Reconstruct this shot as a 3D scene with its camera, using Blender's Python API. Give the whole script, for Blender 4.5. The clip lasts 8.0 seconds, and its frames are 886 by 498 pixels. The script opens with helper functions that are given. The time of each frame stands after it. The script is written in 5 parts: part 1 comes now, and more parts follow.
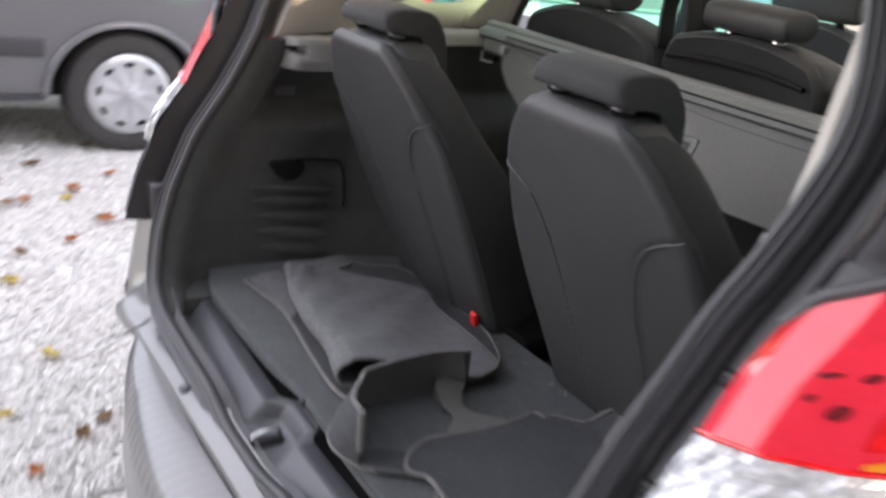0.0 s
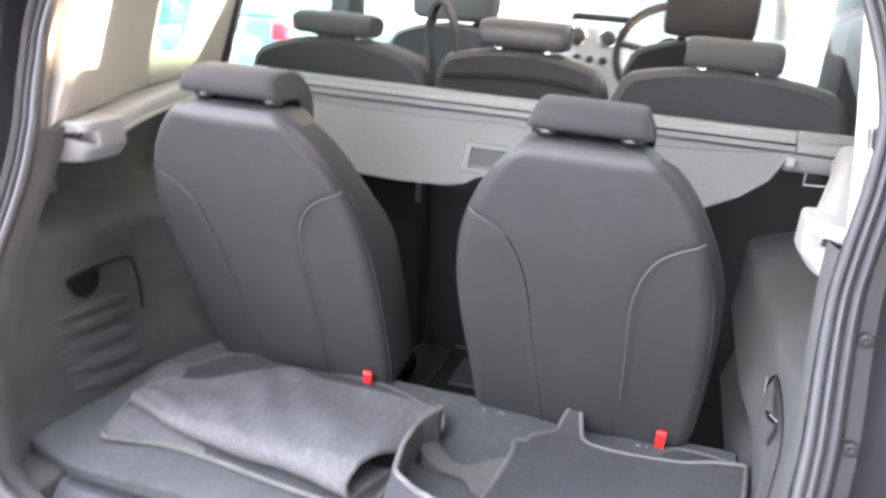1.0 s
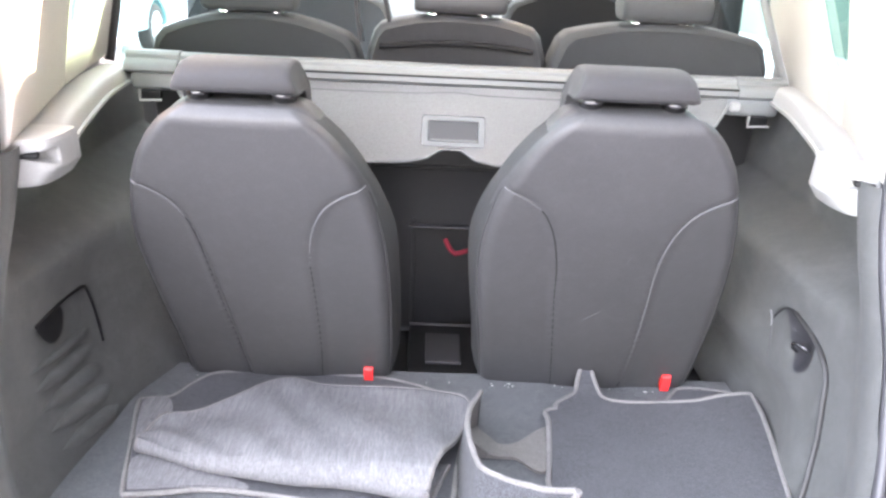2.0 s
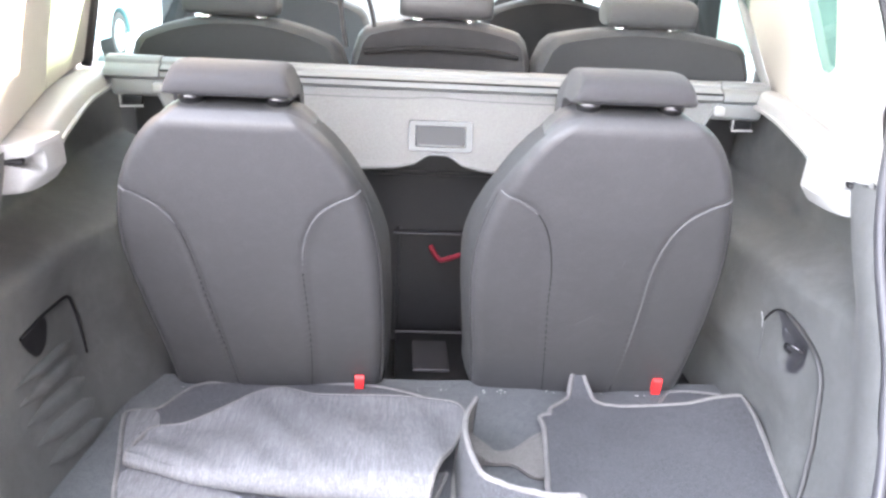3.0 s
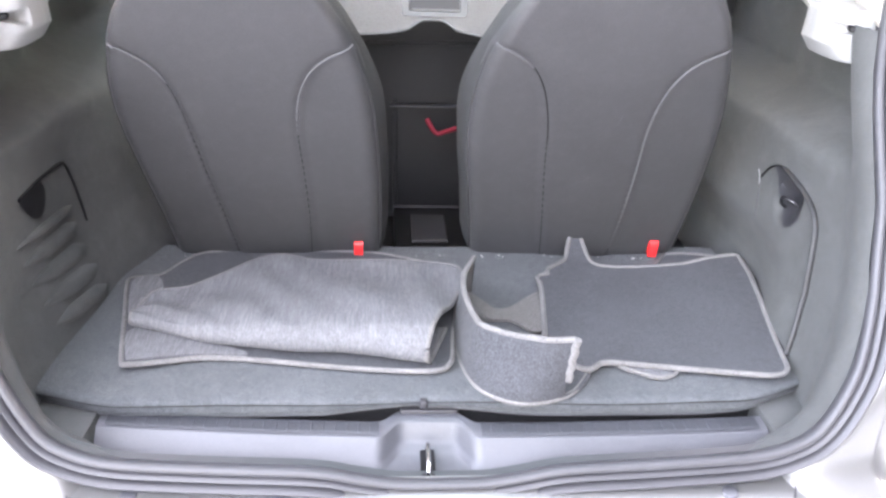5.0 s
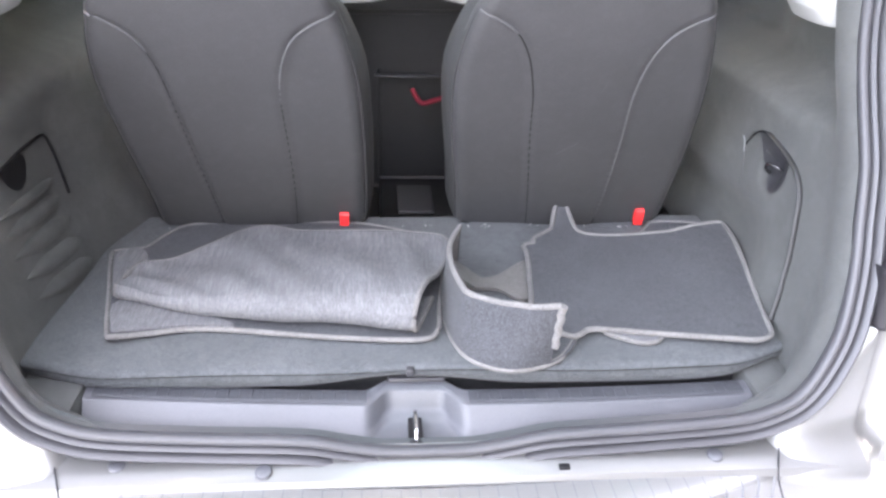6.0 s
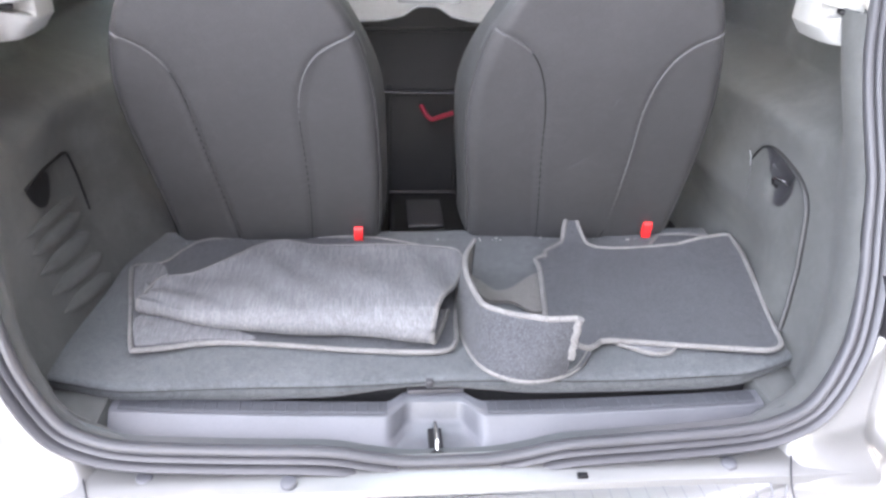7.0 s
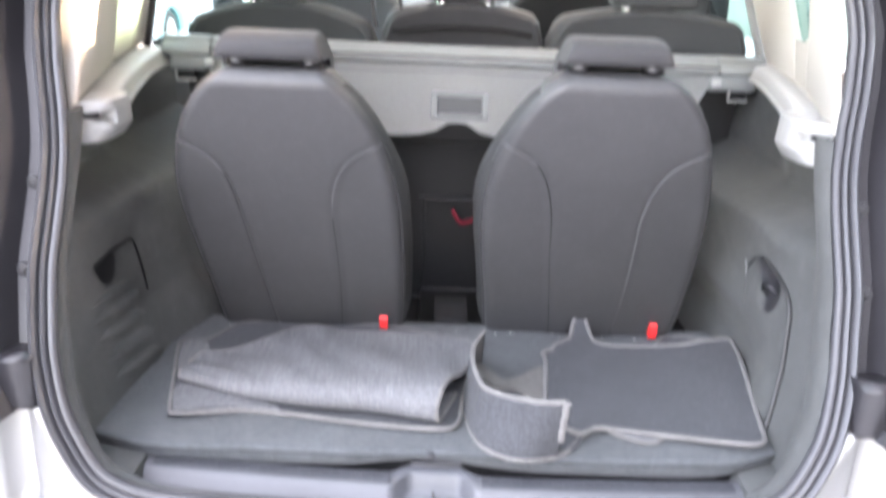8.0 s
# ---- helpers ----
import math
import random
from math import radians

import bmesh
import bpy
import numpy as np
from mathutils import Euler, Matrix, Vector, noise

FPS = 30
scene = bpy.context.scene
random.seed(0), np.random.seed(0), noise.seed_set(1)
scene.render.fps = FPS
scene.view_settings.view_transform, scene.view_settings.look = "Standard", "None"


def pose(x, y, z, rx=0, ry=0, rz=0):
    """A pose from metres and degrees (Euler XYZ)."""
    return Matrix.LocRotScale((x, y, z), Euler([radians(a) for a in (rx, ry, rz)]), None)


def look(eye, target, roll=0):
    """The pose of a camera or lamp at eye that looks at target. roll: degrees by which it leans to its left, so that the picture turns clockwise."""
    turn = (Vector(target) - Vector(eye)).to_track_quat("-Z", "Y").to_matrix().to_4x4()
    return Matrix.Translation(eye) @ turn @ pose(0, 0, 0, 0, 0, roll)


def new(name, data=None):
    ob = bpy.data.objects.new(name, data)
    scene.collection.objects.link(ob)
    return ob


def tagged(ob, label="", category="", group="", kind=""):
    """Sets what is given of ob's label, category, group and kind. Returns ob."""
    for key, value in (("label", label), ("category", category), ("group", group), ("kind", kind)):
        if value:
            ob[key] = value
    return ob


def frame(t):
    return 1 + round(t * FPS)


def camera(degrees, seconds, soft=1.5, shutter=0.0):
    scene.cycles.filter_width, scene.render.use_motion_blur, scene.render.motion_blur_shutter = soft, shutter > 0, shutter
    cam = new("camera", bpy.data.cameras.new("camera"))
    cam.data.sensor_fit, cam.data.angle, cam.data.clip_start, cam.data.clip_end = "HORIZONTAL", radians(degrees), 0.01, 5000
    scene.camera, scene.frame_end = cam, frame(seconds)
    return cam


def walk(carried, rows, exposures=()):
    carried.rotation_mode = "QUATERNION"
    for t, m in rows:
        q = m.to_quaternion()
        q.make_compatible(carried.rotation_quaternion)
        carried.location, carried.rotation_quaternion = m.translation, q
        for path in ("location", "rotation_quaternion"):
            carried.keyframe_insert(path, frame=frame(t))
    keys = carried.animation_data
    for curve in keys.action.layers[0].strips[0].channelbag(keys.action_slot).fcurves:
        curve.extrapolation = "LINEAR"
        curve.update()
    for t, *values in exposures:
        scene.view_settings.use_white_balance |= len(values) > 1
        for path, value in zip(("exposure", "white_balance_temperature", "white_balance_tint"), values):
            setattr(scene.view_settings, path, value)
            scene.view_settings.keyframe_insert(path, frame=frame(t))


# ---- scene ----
cam = camera(57.1, 8.0, soft=2.6, shutter=0.5)
PATH = [
    (0, (1.053, -0.562, 1.378), (-0.417, 0.575, 0.64), 8.9),
    (0.2, (0.883, -0.628, 1.364), (-0.469, 0.667, 0.662), 6.2),
    (0.5, (0.687, -0.758, 1.365), (-0.375, 0.801, 0.7), 7.3),
    (1, (0.399, -0.933, 1.372), (-0.101, 0.906, 0.764), 5.0),
    (1.2, (0.313, -0.917, 1.349), (-0.105, 0.959, 0.796), 3.0),
    (1.5, (0.179, -0.884, 1.377), (-0.065, 0.996, 0.739), 2.6),
    (2, (-0.011, -0.927, 1.38), (0.035, 0.953, 0.697), 2.8),
    (3.3, (-0.057, -0.913, 1.358), (0.074, 0.972, 0.704), 3.1),
    (3.5, (-0.056, -0.919, 1.35), (0.069, 0.962, 0.68), 3.4),
    (4, (-0.053, -0.931, 1.324), (0.083, 0.911, 0.556), 2.8),
    (4.5, (-0.051, -0.941, 1.308), (0.07, 0.873, 0.474), 2.3),
    (6, (-0.045, -0.947, 1.291), (0.115, 0.818, 0.363), 2.0),
    (6.5, (-0.049, -0.951, 1.289), (0.117, 0.801, 0.341), 2.3),
    (7, (-0.081, -0.967, 1.305), (0.092, 0.81, 0.404), 1.9),
    (7.5, (-0.045, -1.032, 1.31), (0.075, 0.776, 0.463), 2.9),
    (7.6, (-0.034, -1.052, 1.32), (0.063, 0.751, 0.46), 2.7),
    (8, (-0.007, -1.119, 1.341), (0.015, 0.768, 0.679), 2.4),
]
EXPOSURES = [(0, 2.32, 6950, 23), (0.5, 2.88, 6700, 23), (1, 4.00, 6700, 24), (1.5, 4.31, 6700, 24), (2, 4.49, 6700, 24), (3.5, 4.65, 6650, 24), (4.5, 4.45, 6650, 24), (6.5, 4.11, 6650, 23), (7.5, 4.20, 6700, 23), (8, 4.09, 6650, 23)]
walk(cam, [(t, look(eye, target, roll)) for t, eye, target, roll in PATH], EXPOSURES)

# ---- world and sun ----
SUN_DIR = Vector((0.97, -0.08, 0.15)).normalized()
world = bpy.data.worlds.new("sky")
scene.world = world
world.use_nodes = True
wn = world.node_tree
sky = wn.nodes.new("ShaderNodeTexSky")
sky.sky_type, sky.sun_disc = "NISHITA", False
sky.sun_elevation = math.asin(SUN_DIR.z)
sky.sun_rotation = math.atan2(SUN_DIR.x, SUN_DIR.y)
sky.dust_density, sky.air_density = 1.0, 1.0
# thin bright cloud over the whole sky
veil = wn.nodes.new("ShaderNodeMix")
veil.data_type, veil.blend_type = "RGBA", "ADD"
veil.inputs[0].default_value = 1.0
veil.inputs[7].default_value = (3.0, 3.0, 3.0, 1)
wn.links.new(sky.outputs[0], veil.inputs[6])
wn.links.new(veil.outputs[2], wn.nodes["Background"].inputs[0])
wn.nodes["Background"].inputs[1].default_value = 0.15
sun = new("sun", bpy.data.lights.new("sun", "SUN"))
sun.data.energy, sun.data.angle, sun.data.color = 5.0, radians(0.6), (1.0, 0.80, 0.52)
sun.matrix_world = look((0, -6, 8), Vector((0, -6, 8)) - SUN_DIR)


# ---- materials ----
def material(name, base, rough=0.6, metal=0.0, grain=(200, 0.12), blotch=(6, 0.15), bump=0.15, stretch=(1, 1, 1), tint=None, coat=0.0, by_object=0.0, by_island=0.0, sheen=0.0, rough_var=0.1, streaks=(), spec=0.5):
    """A surface with fine grain, larger uneven patches and a fine relief."""
    m = bpy.data.materials.new(name)
    m.use_nodes = True
    nt, L = m.node_tree, m.node_tree.links
    p = nt.nodes["Principled BSDF"]
    co = nt.nodes.new("ShaderNodeTexCoord")
    mp = nt.nodes.new("ShaderNodeMapping")
    mp.inputs["Scale"].default_value = stretch
    L.new(co.outputs["Object"], mp.inputs["Vector"])
    fine = nt.nodes.new("ShaderNodeTexNoise")
    fine.inputs["Scale"].default_value, fine.inputs["Detail"].default_value = grain[0], 3
    big = nt.nodes.new("ShaderNodeTexNoise")
    big.inputs["Scale"].default_value, big.inputs["Detail"].default_value = blotch[0], 4
    L.new(mp.outputs[0], fine.inputs["Vector"])
    L.new(co.outputs["Object"], big.inputs["Vector"])

    def mix(a, b, fac, amount):
        n = nt.nodes.new("ShaderNodeMix")
        n.data_type, n.blend_type = "RGBA", "MIX"
        mul = nt.nodes.new("ShaderNodeMath")
        mul.operation, mul.inputs[1].default_value = "MULTIPLY", amount
        mul.use_clamp = True
        L.new(fac, mul.inputs[0])
        L.new(mul.outputs[0], n.inputs[0])
        if isinstance(a, tuple):
            n.inputs[6].default_value = (*a, 1)
        else:
            L.new(a, n.inputs[6])
        n.inputs[7].default_value = (*b, 1)
        return n.outputs[2]

    def ramp(out, lo, hi):
        r = nt.nodes.new("ShaderNodeMapRange")
        r.inputs[1].default_value, r.inputs[2].default_value = lo, hi
        L.new(out, r.inputs[0])
        return r.outputs[0]

    dark = tuple(c * 0.45 for c in base)
    light = tuple(min(1, c * 1.7 + 0.01) for c in (tint or base))
    c = mix(base, dark, ramp(fine.outputs[0], 0.62, 0.3), grain[1] * 2)
    c = mix(c, light, ramp(big.outputs[0], 0.45, 0.75), blotch[1])
    for size, amount, pull in streaks:
        sm = nt.nodes.new("ShaderNodeMapping")
        sm.inputs["Scale"].default_value = pull
        L.new(co.outputs["Object"], sm.inputs["Vector"])
        sn = nt.nodes.new("ShaderNodeTexNoise")
        sn.inputs["Scale"].default_value, sn.inputs["Detail"].default_value = size, 2
        L.new(sm.outputs[0], sn.inputs["Vector"])
        c = mix(c, dark if amount > 0 else light, ramp(sn.outputs[0], 0.48, 0.68), abs(amount))
    if by_object or by_island:
        rnd = nt.nodes.new("ShaderNodeObjectInfo").outputs["Random"] if by_object else nt.nodes.new("ShaderNodeNewGeometry").outputs["Random Per Island"]
        c = mix(c, dark, rnd, by_object or by_island)
    L.new(c, p.inputs["Base Color"])
    rr = nt.nodes.new("ShaderNodeMapRange")
    rr.inputs[3].default_value, rr.inputs[4].default_value = max(0.02, rough - rough_var), min(1, rough + rough_var)
    L.new(big.outputs[0], rr.inputs[0])
    L.new(rr.outputs[0], p.inputs["Roughness"])
    p.inputs["Metallic"].default_value = metal
    p.inputs["Specular IOR Level"].default_value = spec
    p.inputs["Coat Weight"].default_value = coat
    p.inputs["Coat Roughness"].default_value = 0.06
    p.inputs["Sheen Weight"].default_value = sheen
    if bump:
        b = nt.nodes.new("ShaderNodeBump")
        b.inputs["Strength"].default_value, b.inputs["Distance"].default_value = bump, 0.002
        L.new(fine.outputs[0], b.inputs["Height"])
        L.new(b.outputs[0], p.inputs["Normal"])
    return m


def glass(name, tint, rough=0.0):
    """Thin glazing: mostly clear with a weak mirror."""
    m = bpy.data.materials.new(name)
    m.use_nodes = True
    nt, L = m.node_tree, m.node_tree.links
    nt.nodes.remove(nt.nodes["Principled BSDF"])
    out = nt.nodes["Material Output"]
    t, g, mx, f = (nt.nodes.new("ShaderNodeBsdf" + k) if k in ("Transparent", "Glossy") else nt.nodes.new("ShaderNode" + k) for k in ("Transparent", "Glossy", "MixShader", "Fresnel"))
    t.inputs[0].default_value = (*tint, 1)
    g.inputs["Roughness"].default_value = rough
    f.inputs[0].default_value = 1.45
    L.new(f.outputs[0], mx.inputs[0])
    L.new(t.outputs[0], mx.inputs[1])
    L.new(g.outputs[0], mx.inputs[2])
    L.new(mx.outputs[0], out.inputs[0])
    return m


SEAT = material("seat_vinyl", (0.046, 0.0455, 0.0475), 0.45, grain=(420, 0.18), blotch=(9, 0.10), bump=0.25, streaks=((14, 0.12, (1, 1, 1)), (60, -0.08, (1, 1, 1))))
SEAT_SIDE = material("seat_cloth", (0.033, 0.033, 0.035), 0.75, grain=(600, 0.3), blotch=(9, 0.1), bump=0.3, sheen=0.0)
PIPING = material("seat_piping", (0.082, 0.082, 0.086), 0.55, grain=(500, 0.2), bump=0.1)
HEADREST = material("headrest_cloth", (0.031, 0.030, 0.032), 0.8, grain=(800, 0.3), blotch=(12, 0.1), bump=0.35, sheen=0.05)
ROW2 = material("second_row_cloth", (0.046, 0.049, 0.051), 0.8, grain=(700, 0.3), blotch=(8, 0.15), bump=0.3, sheen=0.05)
BLACKP = material("black_plastic", (0.010, 0.010, 0.011), 0.5, grain=(500, 0.2), blotch=(10, 0.1), bump=0.15, spec=0.25)
DARKP = material("dark_grey_plastic", (0.034, 0.034, 0.038), 0.45, grain=(400, 0.2), blotch=(8, 0.15), bump=0.1)
SILL = material("sill_plastic", (0.0850, 0.0875, 0.0975), 0.42, grain=(700, 0.2), blotch=(11, 0.18), bump=0.18)
CARPET = material("boot_carpet", (0.0775, 0.085, 0.09125), 0.95, grain=(620, 0.6), blotch=(7, 0.25), bump=0.8, tint=(0.085, 0.09, 0.096), sheen=0.1, streaks=((300, -0.25, (1, 1, 1)), (90, 0.30, (1, 1, 1)), (35, -0.10, (1, 1, 1))))
TRIM = material("side_trim_felt", (0.0667, 0.06957, 0.06842), 0.9, grain=(620, 0.28), blotch=(5, 0.25), bump=0.45, sheen=0.05, streaks=((120, 0.18, (1, 1, 1)), (25, -0.14, (1, 1, 1))))
MATDARK = material("mat_pile", (0.058, 0.061, 0.068), 0.97, grain=(520, 0.8), blotch=(9, 0.2), bump=1.0, sheen=0.05, streaks=((480, -0.34, (1, 1, 1)), (420, 0.36, (1, 1, 1)), (150, -0.14, (1, 1, 1)), (14, 0.12, (1, 1, 1))))
MATBACK = material("mat_backing", (0.157, 0.158, 0.166), 0.95, grain=(900, 0.5), blotch=(7, 0.12), bump=0.8, streaks=((620, 0.40, (1, 0.08, 0.3)), (560, -0.34, (1, 0.06, 0.3)), (640, 0.26, (0.08, 1, 1)), (170, -0.14, (1, 0.05, 0.2)), (60, 0.07, (1, 0.15, 1)), (24, 0.08, (0.5, 1, 1))))
WARMBACK = material("mat_underside", (0.198, 0.1896, 0.18), 0.95, grain=(800, 0.6), blotch=(9, 0.2), bump=0.8, streaks=((500, 0.25, (1, 1, 1)), (40, 0.12, (1, 1, 1))))
BINDING = material("mat_binding", (0.165, 0.160, 0.157), 0.9, grain=(500, 0.45), blotch=(30, 0.25), bump=0.8)
RIBLINE = material("rib_line_plastic", (0.12, 0.124, 0.132), 0.5, grain=(400, 0.1), bump=0.05)
RUBBER = material("seal_rubber", (0.05, 0.05, 0.055), 0.42, grain=(300, 0.12), blotch=(7, 0.2), bump=0.1)
PAINT = material("silver_paint", (0.1944, 0.1944, 0.1922), 0.36, metal=0.45, grain=(900, 0.08), blotch=(3, 0.08), bump=0.02, coat=0.5)
JAMB = material("jamb_dark_plastic", (0.022, 0.021, 0.024), 0.35, grain=(300, 0.15), blotch=(6, 0.2), bump=0.06)
BEIGE = material("pillar_trim", (0.46, 0.434, 0.394), 0.6, grain=(500, 0.12), blotch=(5, 0.1), bump=0.12)
BRACKET = material("bracket_plastic", (0.34, 0.34, 0.33), 0.5, grain=(500, 0.1), blotch=(9, 0.12), bump=0.08)
COVER = material("load_cover_vinyl", (0.36, 0.362, 0.352), 0.6, grain=(420, 0.18), blotch=(4, 0.12), bump=0.2)
# dark tone that stands in for shade inside the handle's recess
PITSHADE = material("handle_recess_shade", (0.045, 0.047, 0.048), 0.55, grain=(500, 0.15), bump=0.1)
COVERBAR = material("load_cover_case", (0.205, 0.213, 0.213), 0.5, grain=(500, 0.15), blotch=(5, 0.12), bump=0.1)
COVERFRAME = material("pull_handle_plastic", (0.155, 0.162, 0.162), 0.5, grain=(500, 0.15), blotch=(5, 0.12), bump=0.1)
DARKCHROME = material("dull_chrome", (0.1, 0.1, 0.105), 0.22, metal=0.9, grain=(200, 0.05), bump=0.02)
# grain is the sill's own; the darker tone stands in for tailgate shade
LEDGESHADE = material("grained_ledge_shaded", (0.042, 0.044, 0.052), 0.6, grain=(400, 0.4), blotch=(20, 0.25), bump=0.5)
CHROME = material("chrome", (0.62, 0.62, 0.63), 0.18, metal=1.0, grain=(200, 0.05), bump=0.02)
SHELL = material("seat_shell_plastic", (0.025, 0.025, 0.026), 0.55, grain=(400, 0.25), blotch=(9, 0.2), bump=0.2)
REDTAB = material("red_release_tab", (0.75, 0.03, 0.03), 0.45, grain=(300, 0.08), bump=0.1)
REDSTRAP = material("red_strap", (0.24, 0.015, 0.035), 0.8, grain=(500, 0.3), bump=0.4)
UNDER = material("dark_floor_lining", (0.024, 0.024, 0.026), 0.9, grain=(400, 0.3), bump=0.3, spec=0.2)
DASH = material("dash_plastic", (0.42, 0.42, 0.43), 0.5, grain=(500, 0.15), bump=0.1)
FRONTSEAT = material("front_seat_cloth", (0.10, 0.10, 0.105), 0.75, grain=(700, 0.25), bump=0.3)
HEADLINER = material("headliner", (0.55, 0.54, 0.50), 0.95, grain=(600, 0.15), bump=0.2)
LENSRED = material("red_lens", (0.72, 0.022, 0.045), 0.10, grain=(120, 0.1), blotch=(25, 0.25), bump=0.05, coat=1.0)
LENSDEEP = material("deep_red_lens", (0.80, 0.012, 0.015), 0.12, grain=(90, 0.3), blotch=(30, 0.2), bump=0.15, coat=1.0)
LENSDARK = material("dark_red_lens", (0.16, 0.008, 0.014), 0.2, grain=(120, 0.1), bump=0.05, coat=1.0)
LENSCLEAR = material("clear_lens", (0.66, 0.68, 0.70), 0.15, metal=0.4, grain=(160, 0.35), blotch=(40, 0.3), bump=0.6, coat=1.0)
LENSAMBER = material("amber_lens", (0.75, 0.26, 0.02), 0.15, grain=(120, 0.15), bump=0.1, coat=1.0)
VANPAINT = material("van_paint", (0.15, 0.15, 0.16), 0.35, metal=0.2, grain=(500, 0.08), blotch=(2, 0.15), bump=0.02, coat=0.5)
VANMOULD = material("van_moulding", (0.045, 0.045, 0.05), 0.55, grain=(400, 0.15), bump=0.1)
TYRE = material("tyre_rubber", (0.045, 0.043, 0.042), 0.85, grain=(150, 0.3), blotch=(14, 0.3), bump=0.4)
HUBCAP = material("hubcap_silver", (0.52, 0.53, 0.55), 0.35, metal=0.5, grain=(300, 0.1), blotch=(9, 0.2), bump=0.05)
TEALCAR = material("teal_paint", (0.10, 0.26, 0.27), 0.3, metal=0.2, grain=(500, 0.05), blotch=(2, 0.1), bump=0.02, coat=0.6)
GRAVEL = material("gravel_bed", (0.64, 0.63, 0.615), 0.95, grain=(60, 0.5), blotch=(1.3, 0.3), bump=1.0)
STONE = material("gravel_stone", (0.74, 0.73, 0.71), 0.9, grain=(90, 0.25), blotch=(20, 0.2), bump=0.5, by_island=0.5)
LEAF_O = material("leaf_orange", (0.50, 0.17, 0.05), 0.7, grain=(150, 0.3), bump=0.3)
LEAF_Y = material("leaf_yellow", (0.58, 0.45, 0.09), 0.7, grain=(150, 0.3), bump=0.3)
LEAF_B = material("leaf_brown", (0.28, 0.17, 0.09), 0.8, grain=(150, 0.3), bump=0.3)
WINDOW = glass("window_glass", (0.55, 0.72, 0.70))
PRIVACY = glass("tinted_glass", (0.22, 0.37, 0.34))
YARDWALL = material("yard_wall_render", (0.16, 0.19, 0.16), 0.9, grain=(30, 0.25), blotch=(1.5, 0.3), bump=0.5)
# dark surface of the added wall that holds back side light
LIGHTBLOCK = material("light_block_dark", (0.055, 0.045, 0.040), 0.9, grain=(30, 0.25), blotch=(1.5, 0.3), bump=0.5)
DARKGLASS = material("dark_glass", (0.05, 0.12, 0.12), 0.08, grain=(50, 0.02), blotch=(2, 0.05), bump=0.0, coat=1.0)
LAMPLENS = material("lamp_lens", (0.14, 0.14, 0.145), 0.3, grain=(200, 0.2), bump=0.3)


# ---- mesh helpers ----
def smooth01(x):
    x = min(1.0, max(0.0, x))
    return x * x * (3 - 2 * x)


def lerp_table(table, x):
    """Piecewise smooth look-up in (x, value) pairs."""
    if x <= table[0][0]:
        return table[0][1]
    for (a, va), (b, vb) in zip(table, table[1:]):
        if x <= b:
            return va + (vb - va) * (x - a) / (b - a)
    return table[-1][1]


def thing(name, label, category, group="", kind="", at=(0, 0, 0)):
    ob = new(name)
    ob.location = at
    ob.empty_display_size = 0.1
    return tagged(ob, label, category, group, kind)


def finish(ob, mat, flat=False, angle=40):
    ob.data.materials.append(mat)
    if not flat:
        ob.data.shade_smooth()
        ob.data.set_sharp_from_angle(angle=radians(angle))
    return ob


def part(name, bm, mat, parent=None, label="", flat=False, angle=40):
    """One bmesh as one mesh object under a thing or a part."""
    bmesh.ops.recalc_face_normals(bm, faces=bm.faces)
    me = bpy.data.meshes.new(name)
    bm.to_mesh(me)
    bm.free()
    ob = new(name, me)
    if parent:
        ob.parent = parent
        ob.matrix_parent_inverse = Matrix.Translation(-Vector(parent.matrix_basis.translation)) if parent.parent is None else Matrix()
    finish(ob, mat, flat, angle)
    return tagged(ob, label)


def solo(name, bm, mat, label, category, group="", kind="", flat=False, angle=40):
    ob = part(name, bm, mat, None, "", flat, angle)
    return tagged(ob, label, category, group, kind)


def box(x0, x1, y0, y1, z0, z1, bevel=0.0, seg=3, bm=None, turn=None):
    b = bmesh.new()
    bmesh.ops.create_cube(b, size=1)
    m = Matrix.Translation(((x0 + x1) / 2, (y0 + y1) / 2, (z0 + z1) / 2)) @ Matrix.Diagonal((x1 - x0, y1 - y0, z1 - z0, 1))
    b.transform(m)
    if bevel:
        bmesh.ops.bevel(b, geom=b.edges[:], offset=bevel, segments=seg, profile=0.5, affect="EDGES")
    if turn is not None:
        b.transform(turn)
    if bm is None:
        return b
    add(bm, b)
    return bm


def add(bm, other):
    """Joins another bmesh into bm and frees it."""
    me = bpy.data.meshes.new("tmp")
    other.to_mesh(me)
    other.free()
    bm.from_mesh(me)
    bpy.data.meshes.remove(me)


def cyl(p, q, r, r2=None, seg=20, bevel=0.0, bm=None):
    b = bmesh.new()
    p, q = Vector(p), Vector(q)
    bmesh.ops.create_cone(b, cap_ends=True, segments=seg, radius1=r, radius2=r if r2 is None else r2, depth=(q - p).length)
    if bevel:
        caps = [e for e in b.edges if all(abs(abs(v.co.z) - (q - p).length / 2) < 1e-6 for v in e.verts)]
        bmesh.ops.bevel(b, geom=caps, offset=bevel, segments=2, profile=0.5, affect="EDGES")
    b.transform(Matrix.Translation((p + q) / 2) @ (q - p).to_track_quat("Z", "Y").to_matrix().to_4x4())
    if bm is None:
        return b
    add(bm, b)
    return bm


def loft(rings, closed=True, caps=True, bm=None):
    """Joins rings of equal length into a skin."""
    bm = bm or bmesh.new()
    vs = [[bm.verts.new(p) for p in r] for r in rings]
    n = len(rings[0])
    for a, b in zip(vs, vs[1:]):
        for i in range(n if closed else n - 1):
            j = (i + 1) % n
            bm.faces.new((a[i], a[j], b[j], b[i]))
    if caps and closed:
        bm.faces.new(vs[0][::-1])
        bm.faces.new(vs[-1])
    return bm


